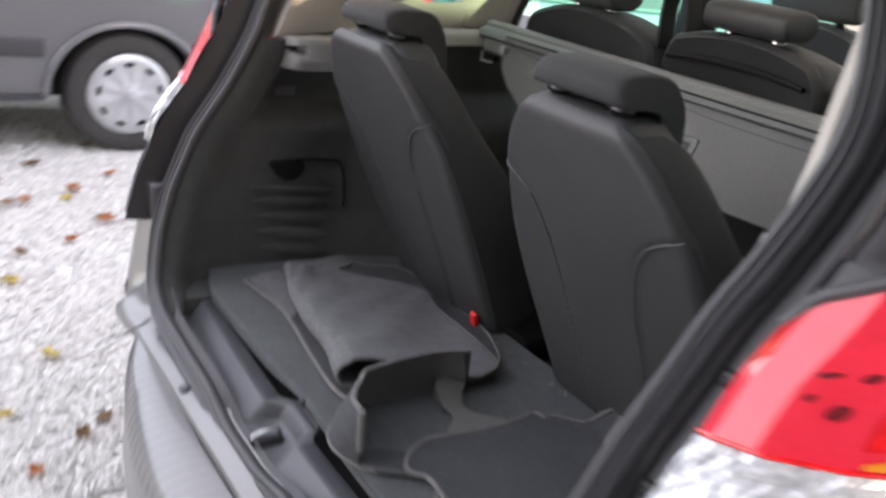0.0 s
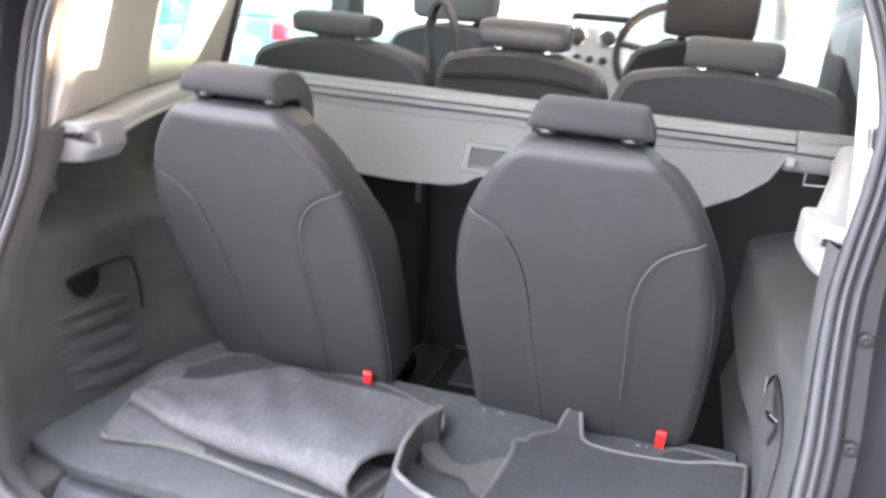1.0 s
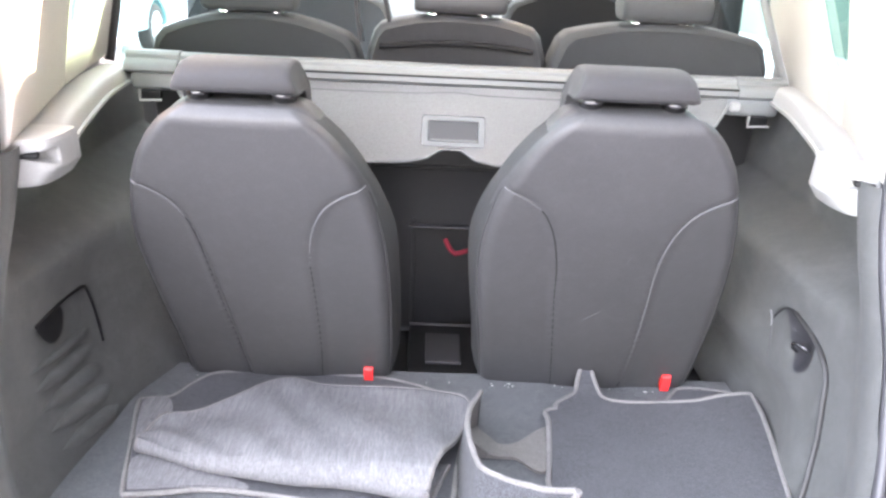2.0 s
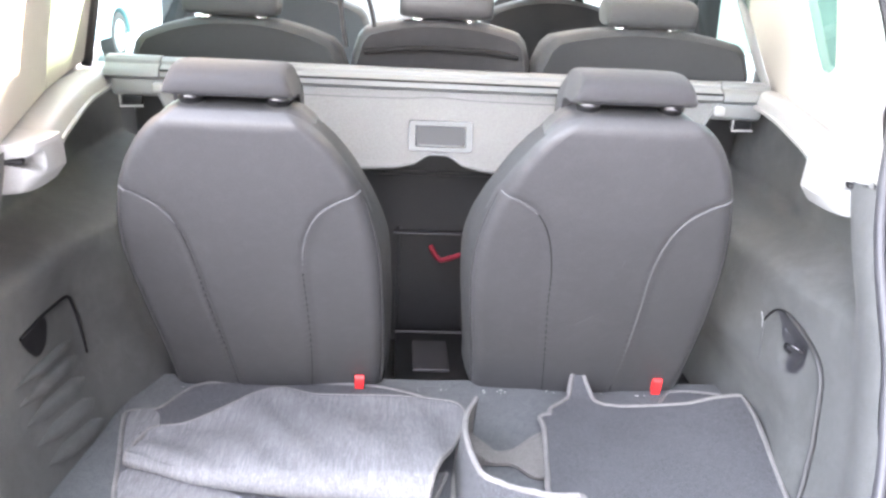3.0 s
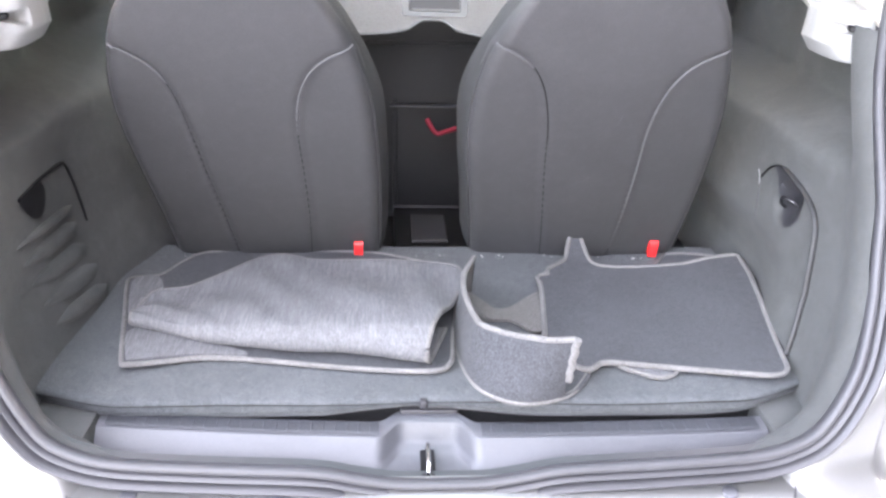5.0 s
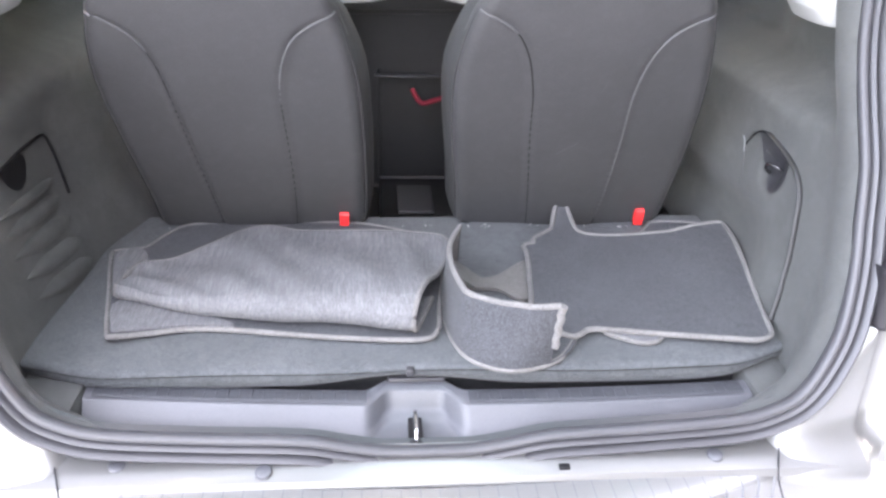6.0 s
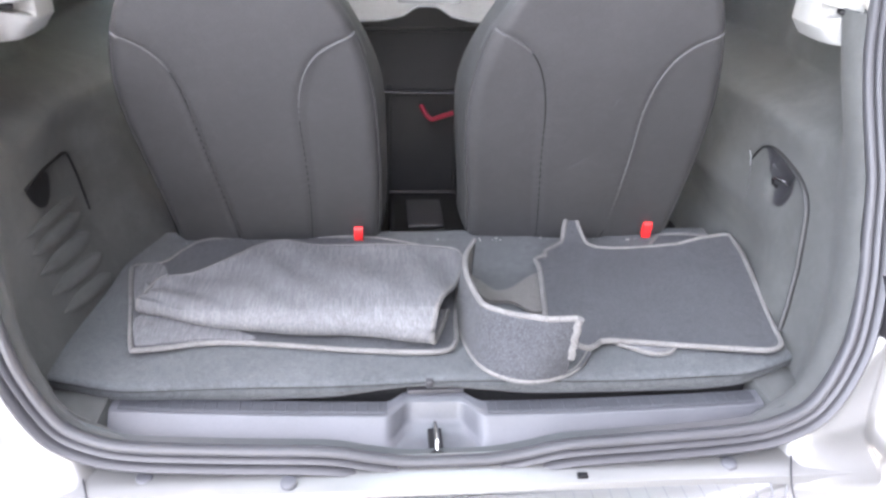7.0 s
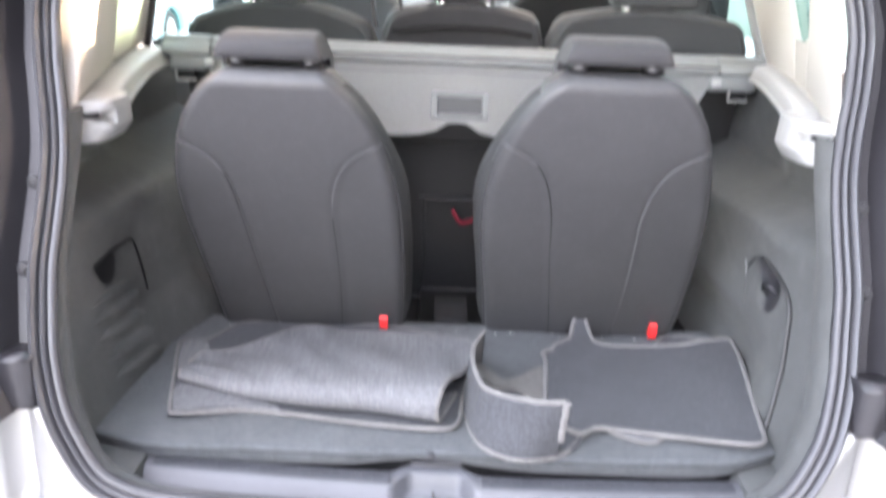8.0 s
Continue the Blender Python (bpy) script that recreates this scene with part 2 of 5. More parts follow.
def grid(fn, nu, nv, bm=None):
    """A sheet of (nu + 1) x (nv + 1) points fn(u, v), u and v from 0 to 1."""
    bm = bm or bmesh.new()
    vs = [[bm.verts.new(fn(i / nu, j / nv)) for j in range(nv + 1)] for i in range(nu + 1)]
    for i in range(nu):
        for j in range(nv):
            bm.faces.new((vs[i][j], vs[i + 1][j], vs[i + 1][j + 1], vs[i][j + 1]))
    return bm


def spline(pts, n=8, closed=False):
    """A Catmull-Rom curve through points, n steps a span."""
    pts = [Vector(p) for p in pts]
    out, m = [], len(pts)
    for i in range(m if closed else m - 1):
        if closed:
            a, b, c, d = (pts[(i + k - 1) % m] for k in range(4))
        else:
            a, b, c, d = pts[max(i - 1, 0)], pts[i], pts[i + 1], pts[min(i + 2, m - 1)]
        for k in range(n):
            t = k / n
            out.append(0.5 * ((2 * b) + (c - a) * t + (2 * a - 5 * b + 4 * c - d) * t * t + (3 * b - a - 3 * c + d) * t ** 3))
    if not closed:
        out.append(pts[-1].copy())
    return out


def sweep(path, profile, normal, closed=False, bm=None, caps=True):
    """Carries a closed profile of (side, up) pairs along a path; normal: a vector or a function of the point's index."""
    path = [Vector(p) for p in path]
    n, rings = len(path), []
    for i, p in enumerate(path):
        if closed:
            t = path[(i + 1) % n] - path[i - 1]
        else:
            t = path[min(i + 1, n - 1)] - path[max(i - 1, 0)]
        t.normalize()
        up = Vector(normal(i) if callable(normal) else normal)
        side = t.cross(up).normalized()
        up = side.cross(t).normalized()
        rings.append([p + side * a + up * b for a, b in profile])
    if closed:
        rings.append(rings[0])
        b = loft(rings, True, False, bm)
        bmesh.ops.remove_doubles(b, verts=b.verts, dist=1e-5)
        return b
    return loft(rings, True, caps, bm)


def circle(r, n=8, sx=1.0, sy=1.0):
    return [(r * sx * math.cos(2 * math.pi * k / n), r * sy * math.sin(2 * math.pi * k / n)) for k in range(n)]


def tube(path, r, n=8, closed=False, bm=None):
    path = [Vector(p) for p in path]
    up = Vector((0.13, 0.21, 1)) if abs((path[-1] - path[0]).normalized().z) < 0.9 and not closed else Vector((0.3, 1, 0.17))
    return sweep(path, circle(r, n), up, closed, bm)


def slab(outline, z0, z1, bevel=0.0, seg=2, bm=None):
    """A flat outline in x and y, raised from z0 to z1 (numbers, or functions of x and y), with its upper rim rounded."""
    b = bmesh.new()
    f0 = z0 if callable(z0) else lambda x, y: z0
    f1 = z1 if callable(z1) else lambda x, y: z1
    lo = [b.verts.new((p[0], p[1], f0(p[0], p[1]))) for p in outline]
    hi = [b.verts.new((p[0], p[1], f1(p[0], p[1]))) for p in outline]
    n = len(lo)
    b.faces.new(lo[::-1])
    b.faces.new(hi)
    for i in range(n):
        b.faces.new((lo[i], lo[(i + 1) % n], hi[(i + 1) % n], hi[i]))
    bmesh.ops.recalc_face_normals(b, faces=b.faces)
    if bevel:
        rim = [e for e in b.edges if e.verts[0] in hi and e.verts[1] in hi]
        bmesh.ops.bevel(b, geom=rim, offset=bevel, segments=seg, profile=0.5, affect="EDGES")
    if bm is None:
        return b
    add(bm, b)
    return bm


def prism(outline, axis, a, b, bevel=0.0):
    """An outline in the two other axes, drawn out along axis from a to b."""
    m = slab(outline, a, b, bevel)
    if axis == "x":
        m.transform(Matrix(((0, 0, 1, 0), (1, 0, 0, 0), (0, 1, 0, 0), (0, 0, 0, 1))))
    elif axis == "y":
        m.transform(Matrix(((1, 0, 0, 0), (0, 0, 1, 0), (0, 1, 0, 0), (0, 0, 0, 1))))
    return m


def rounded(x0, x1, y0, y1, r, n=6):
    """The outline of a rectangle with round corners."""
    out = []
    for cx, cy, a in ((x1 - r, y1 - r, 0), (x0 + r, y1 - r, 90), (x0 + r, y0 + r, 180), (x1 - r, y0 + r, 270)):
        for k in range(n + 1):
            t = radians(a + 90 * k / n)
            out.append((cx + r * math.cos(t), cy + r * math.sin(t)))
    return out


# ---- the car: sizes ----
CX = 0.022            # middle of the opening
CM = 0.045            # middle of the cabin further in
FLOOR = 0.60
OPEN_Y = [(0.53, -0.108), (0.58, -0.102), (0.63, -0.088), (0.70, -0.072), (0.79, -0.046), (0.90, 0.0), (1.0, 0.066), (1.11, 0.128), (1.22, 0.174), (1.27, 0.188), (1.38, 0.214), (1.62, 0.29)]


def open_y(z):
    return lerp_table(OPEN_Y, z)


def jamb_more(side, z):
    """The two jambs do not lie quite alike: how much further forward each stands."""
    return (0.036 if side > 0 else 0.008) * smooth01((z - 0.62) / 0.22)


# right half of the rear opening, from the bottom middle upwards: (x from the middle, z)
HALF = [(0.0, 0.540), (0.06, 0.541), (0.11, 0.549), (0.17, 0.560), (0.30, 0.567), (0.42, 0.576), (0.480, 0.592), (0.515, 0.615), (0.545, 0.660), (0.568, 0.71), (0.585, 0.78), (0.594, 0.87),
        (0.598, 0.97), (0.603, 1.05), (0.614, 1.11), (0.628, 1.19), (0.630, 1.27), (0.597, 1.38), (0.53, 1.51), (0.43, 1.570), (0.25, 1.59)]
LOOP = [(CX + x, z) for x, z in HALF] + [(CX - x, z) for x, z in HALF[:0:-1]]
CURVE = spline([(x, 0, z) for x, z in LOOP], 5, True)


def loop_at(out, back):
    """The opening's line, moved outwards and to the rear."""
    n, res = len(CURVE), []
    for i, p in enumerate(CURVE):
        t = CURVE[(i + 1) % n] - CURVE[i - 1]
        nx, nz = t.z, -t.x
        k = math.hypot(nx, nz)
        x, z = p.x + out * nx / k, p.z + out * nz / k
        res.append(Vector((x, open_y(p.z) - back + jamb_more(p.x - CX, p.z), z)))
    return res


EDGE = [(z, x) for x, z in HALF[5:18]]


def wall_half(y, z, side=1):
    """How far the boot's side trim stands from the middle."""
    base = lerp_table([(0.55, 0.548), (0.62, 0.566), (0.70, 0.588), (0.80, 0.598), (0.95, 0.604), (1.10, 0.606)], z)
    arch = (0.020 * smooth01((z - 0.64) / 0.10) if side > 0 else 0.05) * smooth01((y - 0.34) / 0.20) * (1 - smooth01((z - 0.84) / 0.13))
    above = (0.082 * smooth01((y - open_y(z) - 0.090) / 0.075) + 0.030 * smooth01((y - 0.46) / 0.14)) * smooth01((z - 0.90) / 0.065)
    above -= 0.012 * smooth01((y - 0.16) / 0.12) * math.exp(-((z - 0.90) / 0.035) ** 2)
    if side > 0:
        base += 0.034 * smooth01((y - 0.16) / 0.18) * (1 - smooth01((z - 0.64) / 0.10))
    if side < 0:
        arch += 0.022 * smooth01((y - 0.08) / 0.28) * (1 - smooth01((z - 0.60) / 0.16))
    front = 1 - smooth01((y - open_y(z) - jamb_more(side, z)) / 0.11)
    bow = 0.014 * smooth01((y - open_y(z)) / 0.05) * (1 - smooth01((y - open_y(z) - 0.055) / 0.075))
    return (base - arch + above) * (1 - front) + lerp_table(EDGE, z) * front - bow


def on_wall(side, y, z, proud=0.0):
    mid = 0.012 + 0.010 * (1 - smooth01((y - open_y(z)) / 0.11))
    return Vector((mid + side * (wall_half(y, z, side) - proud), y, z))


# ---- ground ----
def ground():
    bm = grid(lambda u, v: Vector(((u - 0.5) * 1600, (v - 0.5) * 1600, 0.0)), 2, 2)
    return solo("ground", bm, GRAVEL, "pale grey gravel yard strewn with autumn leaves", "ground", kind="structure", flat=True)


def gravel():
    """Loose stones lying on the yard beside the car."""
    rng = np.random.RandomState(5)
    verts, faces = [], []
    shape = [Vector(p).normalized() for p in ((1, 0, 0.1), (0.2, 1, 0), (-1, 0.1, 0), (-0.1, -1, 0.1), (0.1, 0, 1), (0, 0, -0.6))]
    tri = ((0, 1, 4), (1, 2, 4), (2, 3, 4), (3, 0, 4), (1, 0, 5), (2, 1, 5), (3, 2, 5), (0, 3, 5))
    for k in range(30000):
        x = -0.62 - 3.6 * rng.rand() ** 1.6
        y = 0.1 + 0.85 * rng.randn()
        s = 0.007 + 0.014 * rng.rand() ** 2
        a, flat = rng.rand() * 6.3, 0.5 + 0.4 * rng.rand()
        ca, sa, i0 = math.cos(a), math.sin(a), len(verts)
        for p in shape:
            j = 0.75 + 0.5 * rng.rand()
            verts.append((x + s * j * (ca * p.x - sa * p.y * 0.8), y + s * j * (sa * p.x + ca * p.y * 0.8), s * 0.3 + s * j * flat * p.z))
        faces += [(i0 + a1, i0 + b1, i0 + c1) for a1, b1, c1 in tri]
    me = bpy.data.meshes.new("gravel")
    me.from_pydata(verts, [], faces)
    ob = new("gravel", me)
    ob.data.materials.append(STONE)
    return tagged(ob, "loose pale grey gravel stones covering the yard", "gravel", kind="stuff")


def leaf_mesh(seed, w, l):
    rng = random.Random(seed)
    bm = bmesh.new()
    rim = []
    for k in range(14):
        a = 2 * math.pi * k / 14
        r = (0.75 + 0.25 * math.cos(5 * a)) * rng.uniform(0.8, 1.1)
        rim.append(bm.verts.new((w * r * math.cos(a), l * r * math.sin(a), 0.006 + rng.uniform(0, 0.012))))
    c = bm.verts.new((0, 0, 0.004))
    for k in range(14):
        bm.faces.new((c, rim[k], rim[(k + 1) % 14]))
    bmesh.ops.solidify(bm, geom=bm.faces[:], thickness=0.0008)
    me = bpy.data.meshes.new("fallen_leaf")
    bm.to_mesh(me)
    bm.free()
    return me


def leaves():
    rng = random.Random(11)
    kinds = []
    for s, (m, words) in enumerate(((LEAF_O, "orange"), (LEAF_Y, "yellow"), (LEAF_B, "brown"))):
        me = leaf_mesh(s, 0.034, 0.045)
        me.materials.append(m)
        kinds.append((me, words))
    spots = [(-2.32, 0.25, 0), (-2.14, 0.07, 0), (-1.82, -0.19, 1), (-1.28, -0.17, 1), (-0.74, -0.30, 0), (-3.1, 0.09, 2), (-0.9, -0.1, 2), (-2.6, 0.5, 2), (-2.9, 0.4, 0), (-1.5, -0.4, 2)]
    spots += [(-0.8 - 3.0 * rng.random(), -1.2 + 2.8 * rng.random(), rng.choice((0, 1, 2, 2))) for _ in range(80)]
    for x, y, k in spots:
        ob = new("fallen_leaf", kinds[k][0])
        s = rng.uniform(0.7, 1.25)
        ob.matrix_basis = Matrix.Translation((x, y, 0.016)) @ pose(0, 0, 0, rng.uniform(-8, 8), rng.uniform(-8, 8), rng.uniform(0, 360)) @ Matrix.Diagonal((s, s, s, 1))
        tagged(ob, "fallen %s autumn leaf lying on the gravel" % kinds[k][1], "leaf", "leaves on the gravel")


# ---- the car's shell ----
def car_shell():
    car = thing("car", "silver family car standing with its boot wide open", "car", at=(CX, 0, 0))
    # rubber seal with two grooves
    prof = [(-0.018, -0.004), (-0.018, 0.004), (-0.014, 0.008), (-0.009, 0.007), (-0.0078, -0.004), (-0.0046, -0.004), (-0.003, 0.008), (0.001, 0.010), (0.004, 0.007), (0.0046, -0.004), (0.0076, -0.004), (0.009, 0.010), (0.014, 0.015), (0.019, 0.012), (0.022, 0.004), (0.020, -0.010), (-0.014, -0.012)]
    part("seal", sweep(loop_at(0.006, 0.004), prof, (0, -1, 0), True), RUBBER, car, "grey rubber boot seal with grooves", angle=60)
    # painted flange and dark channel round the opening
    rings = [loop_at(0.0, -0.03), loop_at(0.012, 0.0), loop_at(0.026, 0.002), loop_at(0.034, -0.004)]
    part("opening_flange", loft([r for r in rings], True, False), JAMB, car)

    def side_ring(side, out, dy, zs):
        pts = []
        for z in zs:
            half = lerp_table([(p[1], p[0]) for p in HALF[5:19]], z)
            pts.append(Vector((CX + side * (half + out), open_y(z) - dy + jamb_more(side, z), z)))
        return pts

    for side in (-1, 1):
        zs = [0.70 + 0.84 * k / 40 for k in range(41)]
        channel = loft([side_ring(side, o, d, zs) for o, d in ((0.028, -0.006), (0.036, -0.018), (0.055, -0.018), (0.066, 0.008), (0.074, 0.040), (0.080, 0.054))], False, False)
        ch = part("boot_channel", channel, JAMB, car, "dark plastic channel beside the boot opening")
        for z in (0.885, 1.0):
            half = lerp_table([(p[1], p[0]) for p in HALF[5:19]], z)
            c = Vector((CX + side * (half + 0.045), open_y(z) + 0.017 + jamb_more(side, z), z))
            b = cyl(c + Vector((0, 0.004, 0)), c - Vector((0, 0.006, 0)), 0.011, 0.010, 16, 0.002)
            cyl(c, c - Vector((0, 0.010, 0)), 0.005, 0.005, 6, 0.001, b)
            part("bolt", b, DARKP, ch, "round cap bolt")
        # lower silver part of the jamb and quarter panel, creased at the corner
        def crease(z, out, fore):
            f = 1 - (1 - smooth01((z - 0.52) / 0.045)) * (1 - smooth01((out - 0.012) / 0.04))
            x = lerp_table([(0.50, 0.588), (0.526, 0.592), (0.703, 0.612)], z)
            y = lerp_table([(0.50, -0.106), (0.526, -0.104), (0.703, -0.070)], z)
            return Vector((CX + side * (x + out + 0.010 * (1 - f)), y + fore - 0.050 * (1 - f), z))

        def rim(z, out, fore):
            half = lerp_table([(0.50, 0.455), (0.56, 0.465), (0.58, 0.478), (0.60, 0.495), (0.64, 0.53), (0.68, 0.555), (0.72, 0.572)], z)
            f = smooth01((z - 0.52) / 0.03)
            return Vector((CX + side * (half + out), open_y(max(z, 0.55)) + fore + jamb_more(side, z) - 0.040 * (1 - f), z))
        zs = [0.505, 0.512, 0.52, 0.528, 0.536, 0.546, 0.56, 0.58, 0.60, 0.62, 0.64, 0.66, 0.68, 0.695, 0.703]
        cols = [[rim(z, 0.010, 0.02) for z in zs], [rim(z, 0.022, 0.002) for z in zs], [rim(z, 0.034, -0.004) for z in zs]]
        cols.append([(rim(z, 0.034, -0.004) + crease(z, 0.0, 0.0)) / 2 + Vector((0, -0.003, 0)) for z in zs])
        for o, d in ((-0.006, -0.001), (0.0, 0.0), (0.004, 0.004), (0.010, 0.012), (0.026, 0.012), (0.046, -0.004), (0.054, -0.009), (0.062, -0.010), (0.096, -0.006), (0.122, 0.008), (0.146, 0.030), (0.196, 0.085), (0.236, 0.15), (0.262, 0.25)):
            cols.append([crease(z, o, d) for z in zs])
        for c in cols:
            c.append(c[-1] + Vector((0, 0.03, 0.0)))
        part("quarter_panel", loft(cols, False, False), PAINT, car, "silver painted rear quarter panel", angle=50)
        part("reflector", grid(lambda u, v: crease(0.507 + 0.030 * v, 0.088 + 0.10 * u, -0.004 + lerp_table([(0.0, -0.006), (0.26, 0.008), (0.52, 0.030), (1.0, 0.072)], u)), 12, 4), LENSRED, car, "red reflector low on the corner")
        block = crease(0.703, 0.004, -0.004) + Vector((0, 0, 0.052))
        part("stop_buffer", loft([[block + Vector((side * x, y, z)) for x, y in ((-0.016, 0.05), (-0.012, 0.0), (0.030, -0.006), (0.040, 0.05))] for x0, z in ((0, -0.052), (0, -0.046), (0, 0.022), (0, 0.028))]), JAMB, car, "dark grey rubber stop buffer", angle=95)
        # outer body side up to the belt line, and the dark corner above
        prof = [(0.16, 0.28)]
        for c in (0.62, 3.18):
            prof += [(c + 0.365 * math.cos(q), max(0.27, 0.31 + 0.355 * math.sin(q))) for q in [math.pi - math.pi * k / 18 for k in range(19)]]
        prof += [(3.72, 0.30), (3.84, 0.45), (3.86, 0.66), (3.60, 0.86), (2.95, 1.02), (2.2, 1.06), (0.30, 1.06), (0.20, 0.98), (0.16, 0.70)]
        wa, wb = sorted((CX + side * 0.770, CX + side * 0.850))
        part("body_waist", box(wa, wb, 0.34, 1.02, 1.02, 1.172, 0.01), PAINT, car)
        xa, xb = sorted((CX + side * 0.848, CX + side * 0.884))
        skin = part("body_side", prism(prof, "x", xa, xb, 0.012), PAINT, car)
        for y in (0.98, 1.70, 2.62):
            part("door_gap", box(CX + side * 0.8845 - 0.0015, CX + side * 0.8845 + 0.0015, y - 0.002, y + 0.002, 0.36, 1.05), BLACKP, skin)
        for y in (1.08, 1.82):
            part("door_handle", box(CX + side * 0.895 - 0.014, CX + side * 0.895 + 0.014, y, y + 0.16, 0.90, 0.925, 0.008), PAINT, skin)
        for c in (0.62, 3.18):
            road_wheel(car, CX + side * 0.862, c, 0.31, side)
        # tail light that wraps round the corner
        lamp = None
        for nm, z0, z1, m, words in (("tail_light", 0.985, 1.09, LENSRED, "red tail light lens wrapping round the corner"), ("reversing_lens", 0.86, 0.985, LENSCLEAR, "clear reversing lens with ribbed reflector")):
            def lens(u, v, z0=z0, z1=z1):
                o = [0.080, 0.094, 0.14, 0.19, 0.24, 0.28, 0.30]
                d = [0.055, 0.064, 0.052, 0.012, -0.05, -0.13, -0.25]
                k = u * 6
                i = min(5, int(k))
                out, back = o[i] + (o[i + 1] - o[i]) * (k - i), d[i] + (d[i + 1] - d[i]) * (k - i)
                top = z1 + (0.22 * u if z1 > 1.0 else 0.03 * u)
                bot = z0 + (0.03 * u if z0 > 0.9 else 0.02 * u)
                z = bot + (top - bot) * v
                half = lerp_table([(p[1], p[0]) for p in HALF[5:19]], min(z, 1.15))
                return Vector((CX + side * (half + out), open_y(z) - back - 0.006 * math.sin(math.pi * v) + jamb_more(side, z), z))
            if nm == "tail_light":
                bm = grid(lens, 24, 8)
            else:
                rr = random.Random(4)
                bm = grid(lambda u, v: lens(u, v) + Vector((0, rr.uniform(-0.0025, 0.0025), 0)), 46, 12)
            ob = part(nm, bm, m, lamp or car, words, flat=nm != "tail_light")
            if lamp is None:
                lamp = ob
                # orange highlight on the red lens, painted as an amber patch
                part("reflector", grid(lambda u, v: lens(0.52 + 0.44 * u, 0.02 + 0.24 * v * (0.1 + 0.9 * u)) - Vector((0, 0.004, 0)), 10, 4), LENSAMBER, lamp, "orange glint painted low on the lens")
                part("brake_lens", grid(lambda u, v: lens(0.50 + 0.50 * u, 0.10 + 0.62 * v * (0.25 + 0.75 * u)) - Vector((0, 0.0030, 0)), 12, 5), LENSDEEP, lamp, "deep red brake light segment")
                part("corner_lens", grid(lambda u, v: lens(0.02 + 0.13 * u * (1 - 0.6 * v), 0.62 + 0.36 * v) - Vector((0, 0.0024, 0)), 5, 5), LENSDEEP, lamp)
                part("lens_gasket", tube([lens(k / 24, 1.0) for k in range(25)], 0.007, 8), RUBBER, lamp, "grey gasket above the lens")
                part("lens_seam", tube([lens(k / 24, 0.0) - Vector((0, 0.002, 0)) for k in range(25)], 0.0025, 6), LENSDEEP, lamp)
                for cu, cv, ru, rv in ((0.34, 0.46, 0.026, 0.018), (0.42, 0.44, 0.018, 0.026), (0.34, 0.33, 0.012, 0.024), (0.41, 0.26, 0.024, 0.040), (0.44, 0.60, 0.012, 0.026), (0.52, 0.76, 0.026, 0.018)):
                    spot = bmesh.new()
                    spot.faces.new([spot.verts.new(lens(cu + ru * math.cos(q), cv + rv * math.sin(q)) - Vector((0, 0.0022, 0))) for q in [2 * math.pi * k / 14 for k in range(14)]])
                    part("bulb_spot", spot, LENSDARK, lamp, "dark bulb cup behind the lens", flat=True)
        # inner flank of the lamp housing
        part("lamp_housing", loft([side_ring(side, o, d, [0.706 + 0.449 * k / 20 for k in range(21)]) for o, d in ((0.074, 0.030), (0.080, 0.046), (0.092, 0.050), (0.14, 0.038), (0.24, -0.08))], False, False), JAMB, car)
        # dark corner pillar above the lamp
        part("pillar_skin", loft([side_ring(side, o, d, [1.10 + 0.46 * k / 16 for k in range(17)]) for o, d in ((0.078, 0.035), (0.088, 0.046), (0.15, 0.03), (0.23, -0.08))], False, False), JAMB, car)
    # strip below the seal, then the bumper with its ribbed top
    xs = [CX - 0.56 + 1.12 * k / 40 for k in range(41)]

    def dip(x):
        return 0.018 * (1 - smooth01((abs(x - CX) - 0.06) / 0.12))
    panel = loft([[Vector((x, -0.075 - dip(x), 0.545)) for x in xs], [Vector((x, -0.122 - 0.5 * dip(x), 0.536)) for x in xs], [Vector((x, -0.146, 0.531)) for x in xs], [Vector((x, -0.150, 0.520)) for x in xs]], False, False)
    part("rear_panel", panel, PAINT, car, "silver painted rear panel below the boot")
    bumper = bmesh.new()
    prof = [(0.148, 0.515), (0.155, 0.523), (0.20, 0.522), (0.228, 0.516), (0.243, 0.50), (0.252, 0.47), (0.255, 0.36), (0.24, 0.26), (0.20, 0.22)]
    bows = [0.10, 0.12, 0.26, 0.36, 0.42, 0.42, 0.42, 0.42, 0.42]
    loft([[Vector((CX + x, -back + bow * x * x + (0.35 * smooth01((abs(x) - 0.70) / 0.18)), z)) for x in [-0.88 + 1.76 * k / 60 for k in range(61)]] for (back, z), bow in zip(prof, bows)], False, False, bumper)
    bump = part("bumper", bumper, PAINT, car, "silver bumper with a finely ribbed loading edge")
    for k in range(38):
        x = -0.468 + k * 0.0252
        rings = []
        for (back, z), bow, up in zip(prof[1:6], bows[1:6], (0.0002, 0.0003, 0.0003, 0.0003, 0.0002)):
            y = -back + bow * x * x
            rings.append([Vector((CX + x * (1 + 0.10 * (back - 0.15)), y - 0.0006, z + up)), Vector((CX + x * (1 + 0.10 * (back - 0.15)) + 0.0015, y - 0.0006, z + up)), Vector((CX + x + 0.0015, y + 0.002, z - 0.004)), Vector((CX + x, y + 0.002, z - 0.004))])
        part("rib", loft(rings), RIBLINE, bump)
    for x, y in ((-0.385, -0.112), (-0.195, -0.130), (0.413, -0.122)):
        b = cyl((x, y, 0.530), (x, y - 0.001, 0.5395), 0.0125, 0.011, 20, 0.002)
        part("bolt", b, SILL, bump, "round grey fixing cap")
